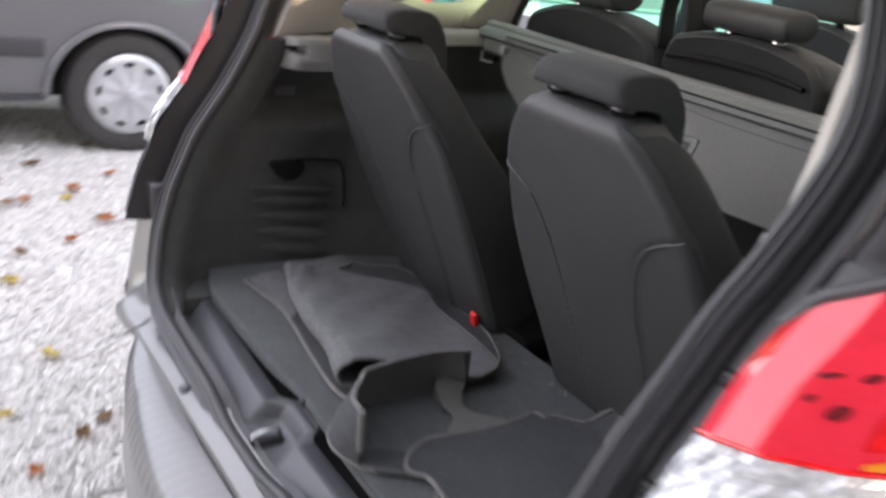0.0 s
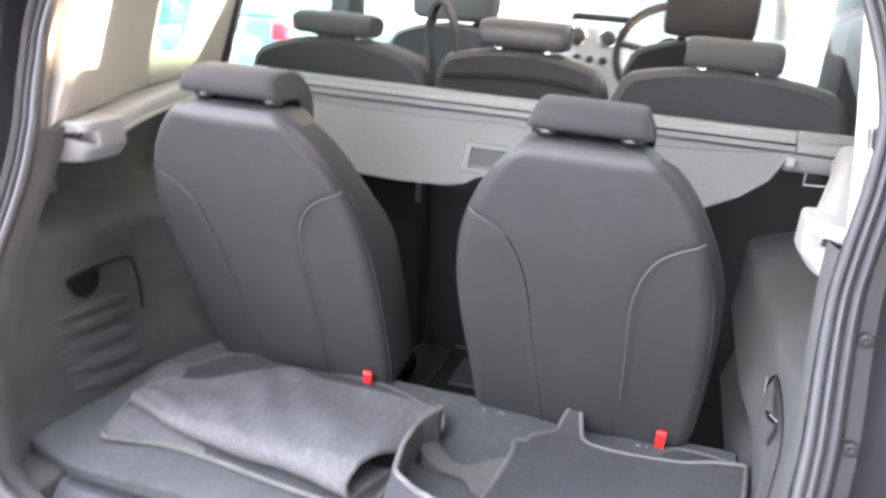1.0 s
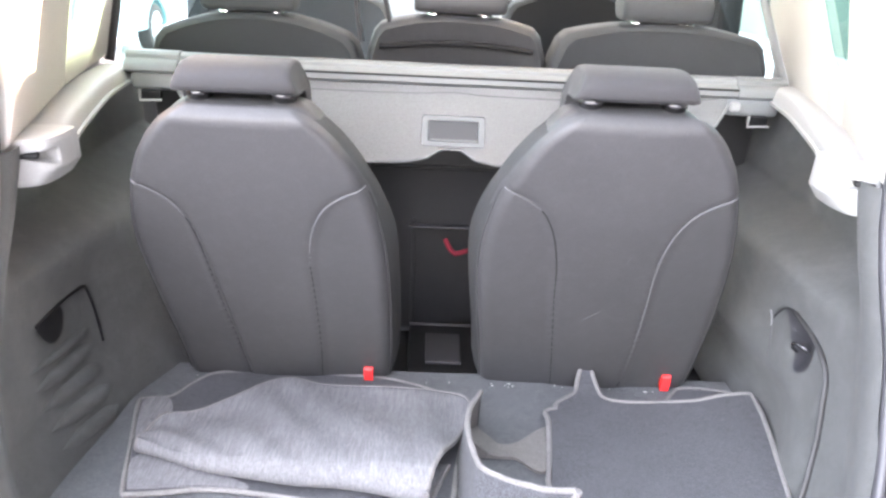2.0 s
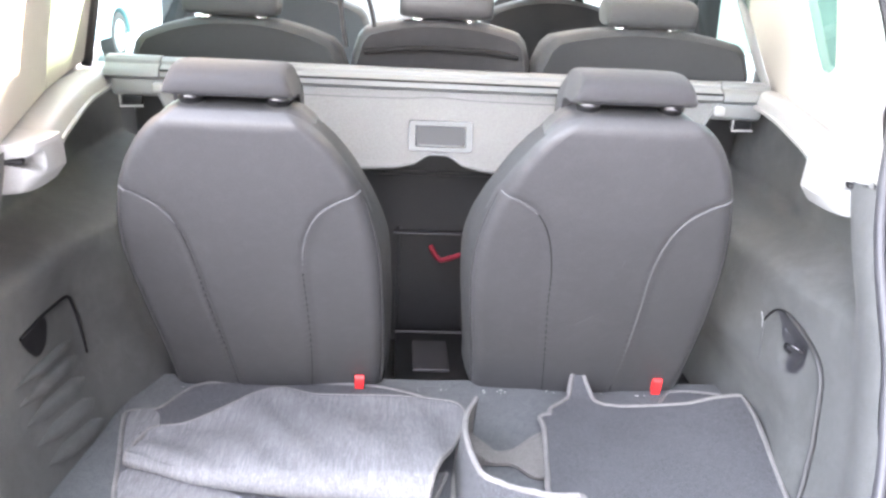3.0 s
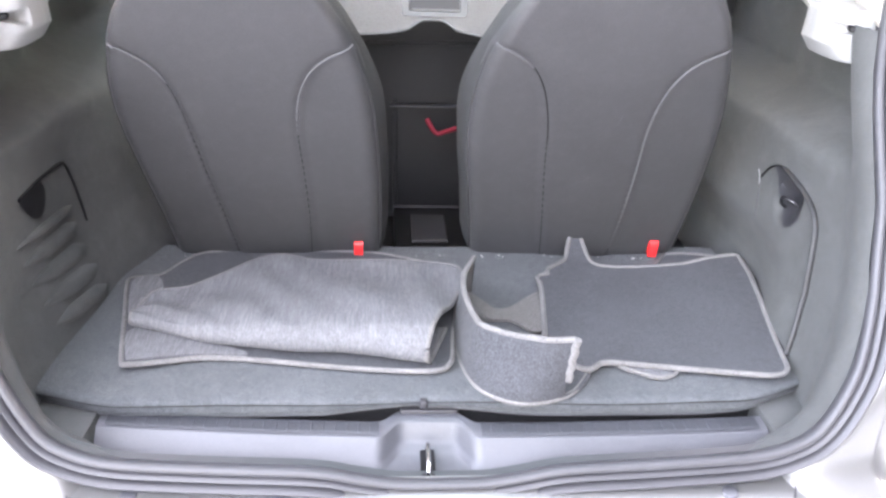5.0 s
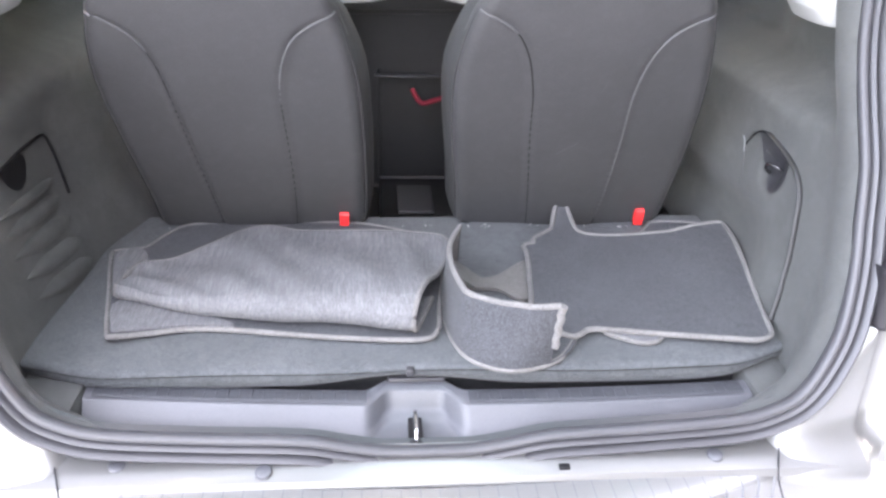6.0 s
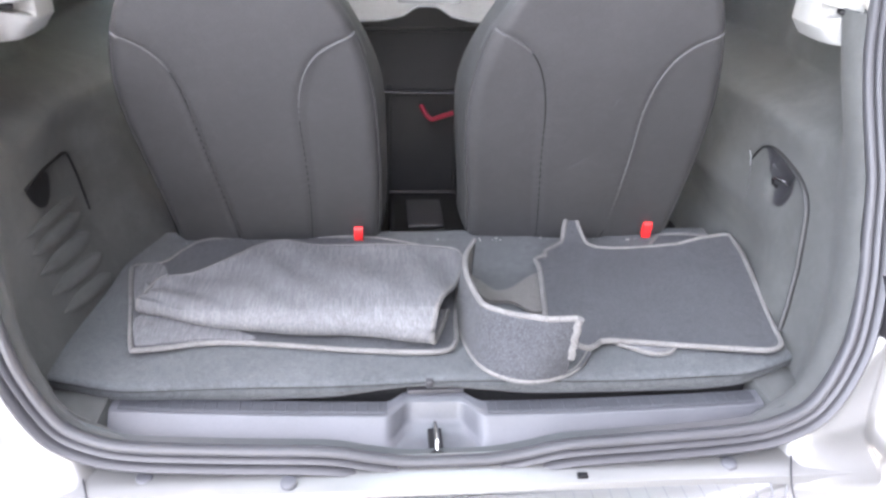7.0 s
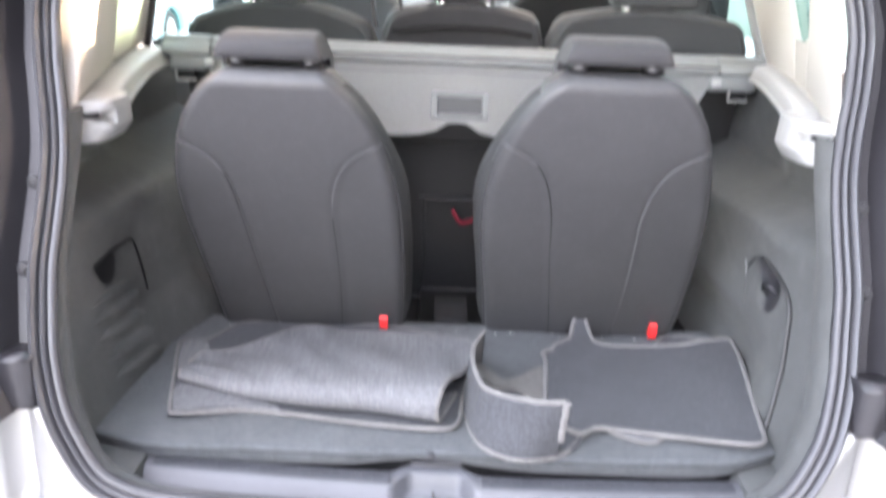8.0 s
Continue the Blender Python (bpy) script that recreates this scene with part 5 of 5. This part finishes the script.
# ---- floor mats ----
def folded_mat():
    """A car mat folded over on itself along its rear edge."""
    m = thing("folded_floor_mat", "grey car floor mat folded with its pale woven backing upwards", "floor mat", "floor mats", at=(-0.2, 0.2, FLOOR))
    low = [(-0.443, 0.090), (-0.470, 0.20), (-0.500, 0.322), (-0.494, 0.345), (-0.452, 0.357), (-0.427, 0.412), (-0.385, 0.458), (-0.255, 0.464), (-0.117, 0.458), (-0.05, 0.448), (0.035, 0.405), (0.070, 0.33), (0.052, 0.15), (0.044, 0.082), (0.012, 0.062), (-0.10, 0.074), (-0.24, 0.096), (-0.324, 0.100), (-0.385, 0.084), (-0.430, 0.076)]
    crv = spline([(x, y, 0) for x, y in low], 4, True)
    lz = lambda x, y: FLOOR + 0.009 + 0.004 * smooth01((-x - 0.30) / 0.15) + 0.002 * math.sin(13 * x + 7 * y)
    part("lower_layer", slab([(p.x, p.y) for p in crv], lambda x, y: lz(x, y) - 0.006, lz, 0.0), MATDARK, m, "dark carpet pile of the lower layer", angle=30)
    part("lower_binding", tube([Vector((p.x, p.y, lz(p.x, p.y) - 0.002)) for p in crv], 0.0042, 8, True), BINDING, m, "pale overlocked binding")
    # corner of the pale backing under the fold
    corner = spline([(x, y, 0) for x, y in ((-0.438, 0.094), (-0.444, 0.172), (-0.30, 0.130), (-0.262, 0.104), (-0.33, 0.104), (-0.42, 0.086))], 4, True)
    part("turned_corner", slab([(p.x, p.y) for p in corner], lambda x, y: lz(x, y) - 0.001, lambda x, y: lz(x, y) + 0.003), MATBACK, m)
    corner2 = spline([(x, y, 0) for x, y in ((-0.463, 0.205), (-0.492, 0.320), (-0.482, 0.341), (-0.455, 0.346), (-0.436, 0.310), (-0.437, 0.245))], 4, True)
    part("turned_corner", slab([(p.x, p.y) for p in corner2], lambda x, y: lz(x, y) - 0.001, lambda x, y: lz(x, y) + 0.003), MATBACK, m)

    def front(s):
        return Vector((-0.451 + 0.458 * s, lerp_table([(0.0, 0.172), (0.19, 0.142), (0.39, 0.114), (0.48, 0.107), (0.67, 0.099), (0.84, 0.086), (1.0, 0.062)], s) + 0.002 * math.sin(19 * s), 0))

    backs = spline([(-0.452, 0.205, 0), (-0.436, 0.262, 0), (-0.390, 0.286, 0), (-0.335, 0.338, 0), (-0.286, 0.402, 0), (-0.245, 0.414, 0), (-0.187, 0.400, 0), (-0.073, 0.393, 0), (0.028, 0.388, 0), (0.072, 0.366, 0), (0.086, 0.318, 0)], 8)

    def rad(s):
        return 0.0075 + 0.0135 * smooth01((s - 0.05) / 0.5) + 0.004 * smooth01((s - 0.8) / 0.2)

    def fold(u, v):
        s = u
        f, b = front(s), backs[min(len(backs) - 1, int(round(s * (len(backs) - 1))))]
        r = rad(s)
        way = (b - f).normalized()
        base = lz(f.x, f.y) + 0.004
        if v < 0.18:                     # underside, lying on the lower layer
            q = v / 0.18
            p = f + way * (0.09 * (1 - q) + r)
            return Vector((p.x, p.y, base))
        if v < 0.45:                     # round the fold
            a = math.pi * (v - 0.18) / 0.27
            p = f + way * (r - r * math.sin(a))
            return Vector((p.x, p.y, base + r - r * math.cos(a)))
        q = (v - 0.45) / 0.55
        p = f + way * r + (b - f - way * r) * q
        sag = 2 * r * (1 - smooth01(q * 1.1)) + 0.012 * q
        wave = 0.0035 * math.sin(9 * s + 3 * q) * math.sin(math.pi * q) + 0.0018 * math.sin(31 * s + 11 * q)
        return Vector((p.x, p.y, base + sag + wave + 0.006 * smooth01((s - 0.6) / 0.4) * (1 - q)))
    bm = grid(fold, 70, 60)
    ob = part("folded_layer", bm, MATBACK, m, "pale grey woven mat backing", angle=80)
    sol = ob.modifiers.new("thickness", "SOLIDIFY")
    sol.thickness, sol.offset = 0.005, 0.0
    part("fold_binding", tube([fold(1.0, k / 40) for k in range(41)], 0.0045, 8), BINDING, m)
    part("fold_binding", tube([fold(k / 70, 1.0) for k in range(71)], 0.0036, 8), BINDING, m)
    part("fold_binding", tube([fold(0.0, 0.3 + 0.7 * k / 20) for k in range(21)], 0.0036, 8), BINDING, m)
    return m


def curled_mat():
    """A dark car mat with its heel end standing in a curl."""
    m = thing("curled_floor_mat", "dark grey pile floor mat with its end curled upright", "floor mat", "floor mats", at=(0.35, 0.2, FLOOR))
    top = [(0.215, 0.330), (0.218, 0.300), (0.204, 0.180), (0.197, 0.130), (0.215, 0.085), (0.245, 0.060), (0.262, 0.066), (0.288, 0.080), (0.40, 0.060), (0.50, 0.042), (0.532, 0.040), (0.553, 0.052), (0.562, 0.085), (0.582, 0.20), (0.607, 0.376), (0.588, 0.402), (0.46, 0.398), (0.345, 0.392), (0.322, 0.42), (0.312, 0.462), (0.300, 0.458), (0.286, 0.424), (0.277, 0.398), (0.240, 0.362), (0.236, 0.345), (0.222, 0.340)]
    crv = spline([(x, y, 0) for x, y in top], 3, True)
    z = lambda x, y: FLOOR + 0.013 + 0.018 * smooth01((y - 0.20) / 0.24) * smooth01((0.42 - x) / 0.2) + 0.022 * smooth01((x - 0.48) / 0.12) * smooth01((y - 0.1) / 0.25) + 0.0015 * math.sin(15 * x) + 0.035 * smooth01((y - 0.39) / 0.08) * smooth01((0.36 - x) / 0.03)
    bm = slab([(p.x, p.y) for p in crv], lambda x, y: z(x, y) - 0.007, z, 0.0)
    bmesh.ops.triangulate(bm, faces=[f for f in bm.faces if len(f.verts) > 4])
    part("mat_panel", bm, MATDARK, m, "dark blue-grey carpet pile", angle=30)
    part("binding", tube([Vector((p.x, p.y, z(p.x, p.y) - 0.001)) for p in crv], 0.0046, 8, True), BINDING, m, "pale overlocked binding")
    # second layer peeping out below
    low = spline([(x, y, 0) for x, y in ((0.300, 0.086), (0.333, 0.056), (0.358, 0.046), (0.382, 0.056), (0.394, 0.086), (0.36, 0.12))], 4, True)
    part("lower_layer", slab([(p.x, p.y) for p in low], FLOOR + 0.001, FLOOR + 0.007), MATBACK, m)
    part("lower_binding", tube([(p.x, p.y, FLOOR + 0.006) for p in low], 0.0036, 6, True), BINDING, m)
    low = spline([(x, y, 0) for x, y in ((0.46, 0.39), (0.480, 0.448), (0.498, 0.460), (0.543, 0.461), (0.594, 0.445), (0.606, 0.40))], 4, True)
    part("lower_layer", slab([(p.x, p.y) for p in low], FLOOR + 0.001, FLOOR + 0.008), MATDARK, m)
    part("lower_binding", tube([(p.x, p.y, FLOOR + 0.008) for p in low], 0.0036, 6, True), BINDING, m)
    low = spline([(x, y, 0) for x, y in ((0.56, 0.08), (0.580, 0.16), (0.588, 0.26), (0.585, 0.33), (0.56, 0.2))], 4, True)
    part("lower_layer", slab([(p.x, p.y) for p in low], FLOOR + 0.001, FLOOR + 0.006), MATDARK, m)
    # upright curl
    base = spline([(0.250, 0.062, 0), (0.232, 0.032, 0), (0.215, 0.011, 0), (0.182, -0.006, 0), (0.144, -0.013, 0), (0.109, -0.001, 0), (0.083, 0.024, 0), (0.069, 0.059, 0), (0.060, 0.11, 0), (0.058, 0.17, 0), (0.066, 0.23, 0), (0.090, 0.285, 0)], 7)
    n = len(base) - 1

    def curl(u, v):
        k = u * n
        i = min(n - 1, int(k))
        p = base[i].lerp(base[i + 1], k - i)
        h = lerp_table([(0.0, 0.104), (0.22, 0.104), (0.36, 0.094), (0.45, 0.087), (0.55, 0.083), (0.85, 0.081), (1, 0.087)], u)
        inward = lerp_table([(0.0, -0.012), (0.22, -0.012), (0.30, 0.008), (0.36, 0.026), (0.45, 0.036), (0.55, 0.034), (0.65, 0.016), (1, 0.010)], u)
        c = Vector((0.16, 0.10, 0))
        lean = (c - p).normalized() * inward * v ** 1.3
        return Vector((p.x + lean.x, p.y + lean.y, FLOOR + 0.004 + h * v))
    ub = 0.222
    bm = grid(lambda u, v: curl(ub + (1 - ub) * u, v), 80, 14)
    ob = part("curled_end", bm, MATDARK, m, "dark pile end of the mat standing upright", angle=80)
    sol = ob.modifiers.new("thickness", "SOLIDIFY")
    sol.thickness, sol.offset = 0.006, 0.0
    part("curl_binding", tube([curl(ub + (1 - ub) * k / 80, 1.0) for k in range(81)], 0.0047, 8), BINDING, m)
    part("curl_binding", tube([curl(k / 80, 0.0) for k in range(81)], 0.0046, 8), BINDING, m)
    part("curl_binding", tube([curl(ub, 0.30 + 0.70 * k / 10) + Vector((0.002 + 0.0015 * math.sin(2.1 * k), -0.002, 0)) for k in range(11)], 0.0062, 8), BINDING, m)
    ob = part("curl_backing", grid(lambda u, v: curl(0.232 + 0.768 * u, 0.02 + 0.96 * v) + (Vector((0.16, 0.10, 0)) - Vector((*curl(0.232 + 0.768 * u, v).xy, 0))).normalized() * 0.0042, 80, 8), WARMBACK, m, "pale woven backing inside the curl", angle=80)
    heel = spline([(x, y, 0) for x, y in ((0.250, 0.062), (0.238, 0.030), (0.208, 0.002), (0.180, -0.006), (0.176, 0.02), (0.190, 0.06), (0.216, 0.088))], 3, True)
    part("mat_heel", slab([(p.x, p.y) for p in heel], FLOOR + 0.002, FLOOR + 0.008), MATDARK, m)
    tongue = spline([(x, y, 0) for x, y in ((0.084, 0.284), (0.104, 0.264), (0.134, 0.250), (0.162, 0.260), (0.200, 0.299), (0.219, 0.301), (0.208, 0.20), (0.198, 0.178), (0.180, 0.180), (0.154, 0.211), (0.120, 0.214), (0.078, 0.222))], 4, True)
    part("tongue", slab([(p.x, p.y) for p in tongue], lambda x, y: FLOOR + 0.002, lambda x, y: FLOOR + 0.007 + 0.03 * smooth01((0.115 - x) / 0.045)), WARMBACK, m, "pale backing of the mat's narrow tongue")
    return m


# ---- vehicles beside the car ----
def road_wheel(parent, x, y, r, side):
    """Tyre, hubcap with slots; side: +1 when the outer face looks towards +x."""
    rings = []
    for k in range(48):
        a = 2 * math.pi * k / 48
        sec = [(-0.19, 0.66), (-0.17, 0.95), (-0.14, 1.0), (-0.03, 1.0), (0.0, 0.95), (0.012, 0.82), (0.004, 0.70), (-0.01, 0.66)]
        rings.append([Vector((x + side * d, y + r * q * math.cos(a), r + r * q * math.sin(a))) for d, q in sec])
    rings.append(rings[0])
    bm = loft(rings, True, False)
    bmesh.ops.remove_doubles(bm, verts=bm.verts, dist=1e-5)
    ty = part("tyre", bm, TYRE, parent, "black tyre")
    sec = [(0.0, 0.02), (0.02, 0.022), (0.10, 0.022), (0.16, 0.014), (0.24, 0.010), (0.34, 0.012), (0.44, 0.014), (0.52, 0.018), (0.60, 0.016), (0.66, 0.006), (0.665, -0.02)]
    rings = []
    for k in range(64):
        a = 2 * math.pi * k / 64
        rings.append([Vector((x + side * (d + (0.004 * math.cos(9 * a) if 0.2 < q < 0.5 else 0)), y + r * q * math.cos(a), r + r * q * math.sin(a))) for q, d in sec])
    rings.append(rings[0])
    bm = loft(rings, False, False)
    bmesh.ops.remove_doubles(bm, verts=bm.verts, dist=1e-5)
    hub = part("hubcap", bm, HUBCAP, ty, "silver plastic hubcap")
    for k in range(9):
        bm = bmesh.new()
        a = 2 * math.pi * k / 9 + 0.2
        c = Vector((x + side * 0.0165, y + r * 0.50 * math.cos(a), r + r * 0.50 * math.sin(a)))
        t, n = Vector((0, -math.sin(a), math.cos(a))), Vector((0, math.cos(a), math.sin(a)))
        ring = [c + t * (0.026 * math.cos(q)) + n * (0.013 * math.sin(q)) for q in [2 * math.pi * j / 12 for j in range(12)]]
        v = [bm.verts.new(p + Vector((side * 0.004, 0, 0))) for p in ring]
        w = [bm.verts.new(p - Vector((side * 0.004, 0, 0))) for p in ring]
        bm.faces.new(v)
        for j in range(12):
            bm.faces.new((v[j], v[(j + 1) % 12], w[(j + 1) % 12], w[j]))
        part("hubcap_slot", bm, BLACKP, hub)
    part("hub_centre", cyl((x + side * 0.012, y, r), (x + side * 0.030, y, r), 0.035, 0.030, 20, 0.004), HUBCAP, hub)


def van():
    v = thing("van", "dark grey delivery van parked on the gravel", "van", at=(-4.1, -0.8, 0))
    X, R, yc, yf = -3.28, 0.315, 0.60, -2.35
    prof = [(-3.6, 0.30), (yf - 0.40, 0.28)]
    for c in (yf, yc):
        prof += [(c + 0.385 * math.cos(a), max(0.27, 0.315 + 0.345 * math.sin(a))) for a in [math.pi - math.pi * k / 18 for k in range(19)]]
    prof += [(1.40, 0.30), (1.46, 0.36), (1.46, 1.1), (1.36, 1.56), (1.20, 1.62), (-1.7, 1.62), (-2.2, 1.54), (-3.0, 1.06), (-3.75, 0.98), (-3.85, 0.6)]
    part("body", prism(prof, "x", X - 1.70, X, 0.012), VANPAINT, v, "dark grey painted van body")
    part("arch_lining", box(X - 1.6, X - 0.25, yf - 0.5, 1.3, 0.25, 0.9), UNDER, v)
    for c, y0, y1 in ((None, -1.95, 0.20), (None, 1.0, 1.45)):
        part("side_moulding", box(X - 0.006, X + 0.016, y0, y1, 0.50, 0.585, 0.008), VANMOULD, v, "dark rubbing strip")
        part("sill_line", box(X - 0.01, X + 0.006, y0, y1, 0.285, 0.312, 0.004), VANMOULD, v)
    for c in (yf, yc):
        part("arch_lip", tube([(X + 0.004, c + 0.40 * math.cos(a), 0.315 + 0.36 * math.sin(a)) for a in [math.pi * k / 20 for k in range(21)]], 0.020, 8), VANPAINT, v)
        road_wheel(v, X - 0.015, c, R, 1)
    part("rear_bumper", box(X - 1.66, X + 0.015, 1.40, 1.58, 0.34, 0.56, 0.04), HUBCAP, v, "grey rear bumper")
    tl = part("tail_light", box(X - 0.14, X + 0.006, 1.27, 1.475, 0.74, 1.16, 0.02), LENSRED, v, "red tail light")
    part("amber_lens", box(X - 0.12, X + 0.009, 1.33, 1.478, 0.775, 0.83, 0.01), LENSAMBER, tl)
    part("reversing_lens", box(X - 0.12, X + 0.009, 1.33, 1.478, 0.90, 0.97, 0.01), LENSCLEAR, tl)
    w = part("side_window", box(X - 0.004, X + 0.003, -2.25, -1.55, 1.08, 1.45, 0.0), DARKGLASS, v)
    return v


def parked_car(name, words, x0, y0, length, paint, z_s=1.0):
    """A hatchback seen from its side."""
    c = thing(name, words, "car", at=(x0 - 0.8, y0 + length / 2, 0))
    L = length
    low = [(0.0, 0.30), (0.50, 0.26)]
    for k in (0.19, 0.80):
        low += [(L * k + 0.36 * math.cos(a), max(0.25, 0.30 + 0.34 * math.sin(a))) for a in [math.pi - math.pi * q / 14 for q in range(15)]]
    low += [(L, 0.30), (L + 0.02, 0.60), (L - 0.12, 0.78), (L * 0.76, 0.93), (0.10, 0.96), (-0.02, 0.70)]
    part("body", prism([(y0 + a, b) for a, b in low], "x", x0 - 1.65, x0, 0.03), paint, c)
    green = [(0.06, 0.955), (L * 0.75, 0.925), (L * 0.58, 1.38), (L * 0.40, 1.46), (L * 0.12, 1.42)]
    part("roof", prism([(y0 + a, b) for a, b in green], "x", x0 - 1.50, x0 - 0.10, 0.05), paint, c)
    for a, b in ((0.10, 0.38), (0.40, 0.66)):
        w = [(L * a + 0.05, 0.97), (L * b, 0.97), (L * b - 0.06 - (0.12 * L if b > 0.5 else 0), 1.36), (L * a + 0.12, 1.36)]
        part("side_window", prism([(y0 + p, q) for p, q in w], "x", x0 - 0.10, x0 - 0.092), DARKGLASS, c, "dark green-tinted side window")
    for k in (0.19, 0.80):
        road_wheel(c, x0 - 0.02, y0 + L * k, 0.30, 1)
    part("door_handle", box(x0 - 0.005, x0 + 0.025, y0 + L * 0.33, y0 + L * 0.33 + 0.16, 0.84, 0.87, 0.008), paint, c)
    part("tail_light", box(x0 - 0.16, x0 + 0.006, y0 - 0.03, y0 + 0.16, 0.72, 0.92, 0.02), LENSRED, c)
    return c


def yard_wall():
    # the wall's unseen upper part is added height that cuts off low sun
    w = solo("wall_yard", box(7.0, 7.22, -14, 26, -0.1, 2.30, 0.015), YARDWALL, "rendered yard wall seen through the tinted window, raised to cut low sun", "wall", kind="structure")
    part("coping", box(6.96, 7.26, -14, 26, 2.30, 2.37, 0.012), YARDWALL, w)
    # unseen wall, added only to dim the light on the boot's left side
    solo("wall_house", box(2.5, 2.8, -14, -0.07, -0.1, 8.4, 0.015), LIGHTBLOCK, "unseen dark wall added to hold back light from one side", "wall", kind="structure")
    return w


def crumbs():
    """Grit and lint lying at the feet of the rear seats."""
    rng = random.Random(8)
    bm = bmesh.new()
    for k in range(60):
        x, y = rng.uniform(-0.45, 0.55), (rng.uniform(0.452, 0.466) if k < 34 else rng.uniform(0.03, 0.44))
        if -0.47 < x < 0.05 and 0.05 < y < 0.44 or 0.05 < x and 0.0 < y < 0.44:
            continue
        s = rng.uniform(0.0008, 0.0022)
        m = Matrix.Translation((x, y, FLOOR + 0.002)) @ pose(0, 0, 0, 0, 0, rng.uniform(0, 180)) @ Matrix.Diagonal((s * rng.uniform(0.8, 2.0), s, s * 0.7, 1))
        bmesh.ops.create_icosphere(bm, subdivisions=1, radius=1.0, matrix=m)
    return solo("grit", bm, BRACKET, "pale grit and lint scattered on the boot carpet", "grit", kind="stuff")


# ---- put together ----
ground()
car_shell()
sill()
boot_floor()
side_trims()
upper_trims()
third_row_seat(-0.280)
third_row_seat(0.288)
release_tab(-0.107, -0.012)
release_tab(0.463)
load_cover()
cabin()
folded_mat()
curled_mat()
crumbs()
van()
parked_car("parked_car", "teal hatchback parked beside the van on the gravel", -3.5, 2.4, 3.9, TEALCAR)
parked_car("parked_car", "teal hatchback parked further along the gravel yard", -3.6, 6.9, 4.0, TEALCAR)
yard_wall()
leaves()
gravel()
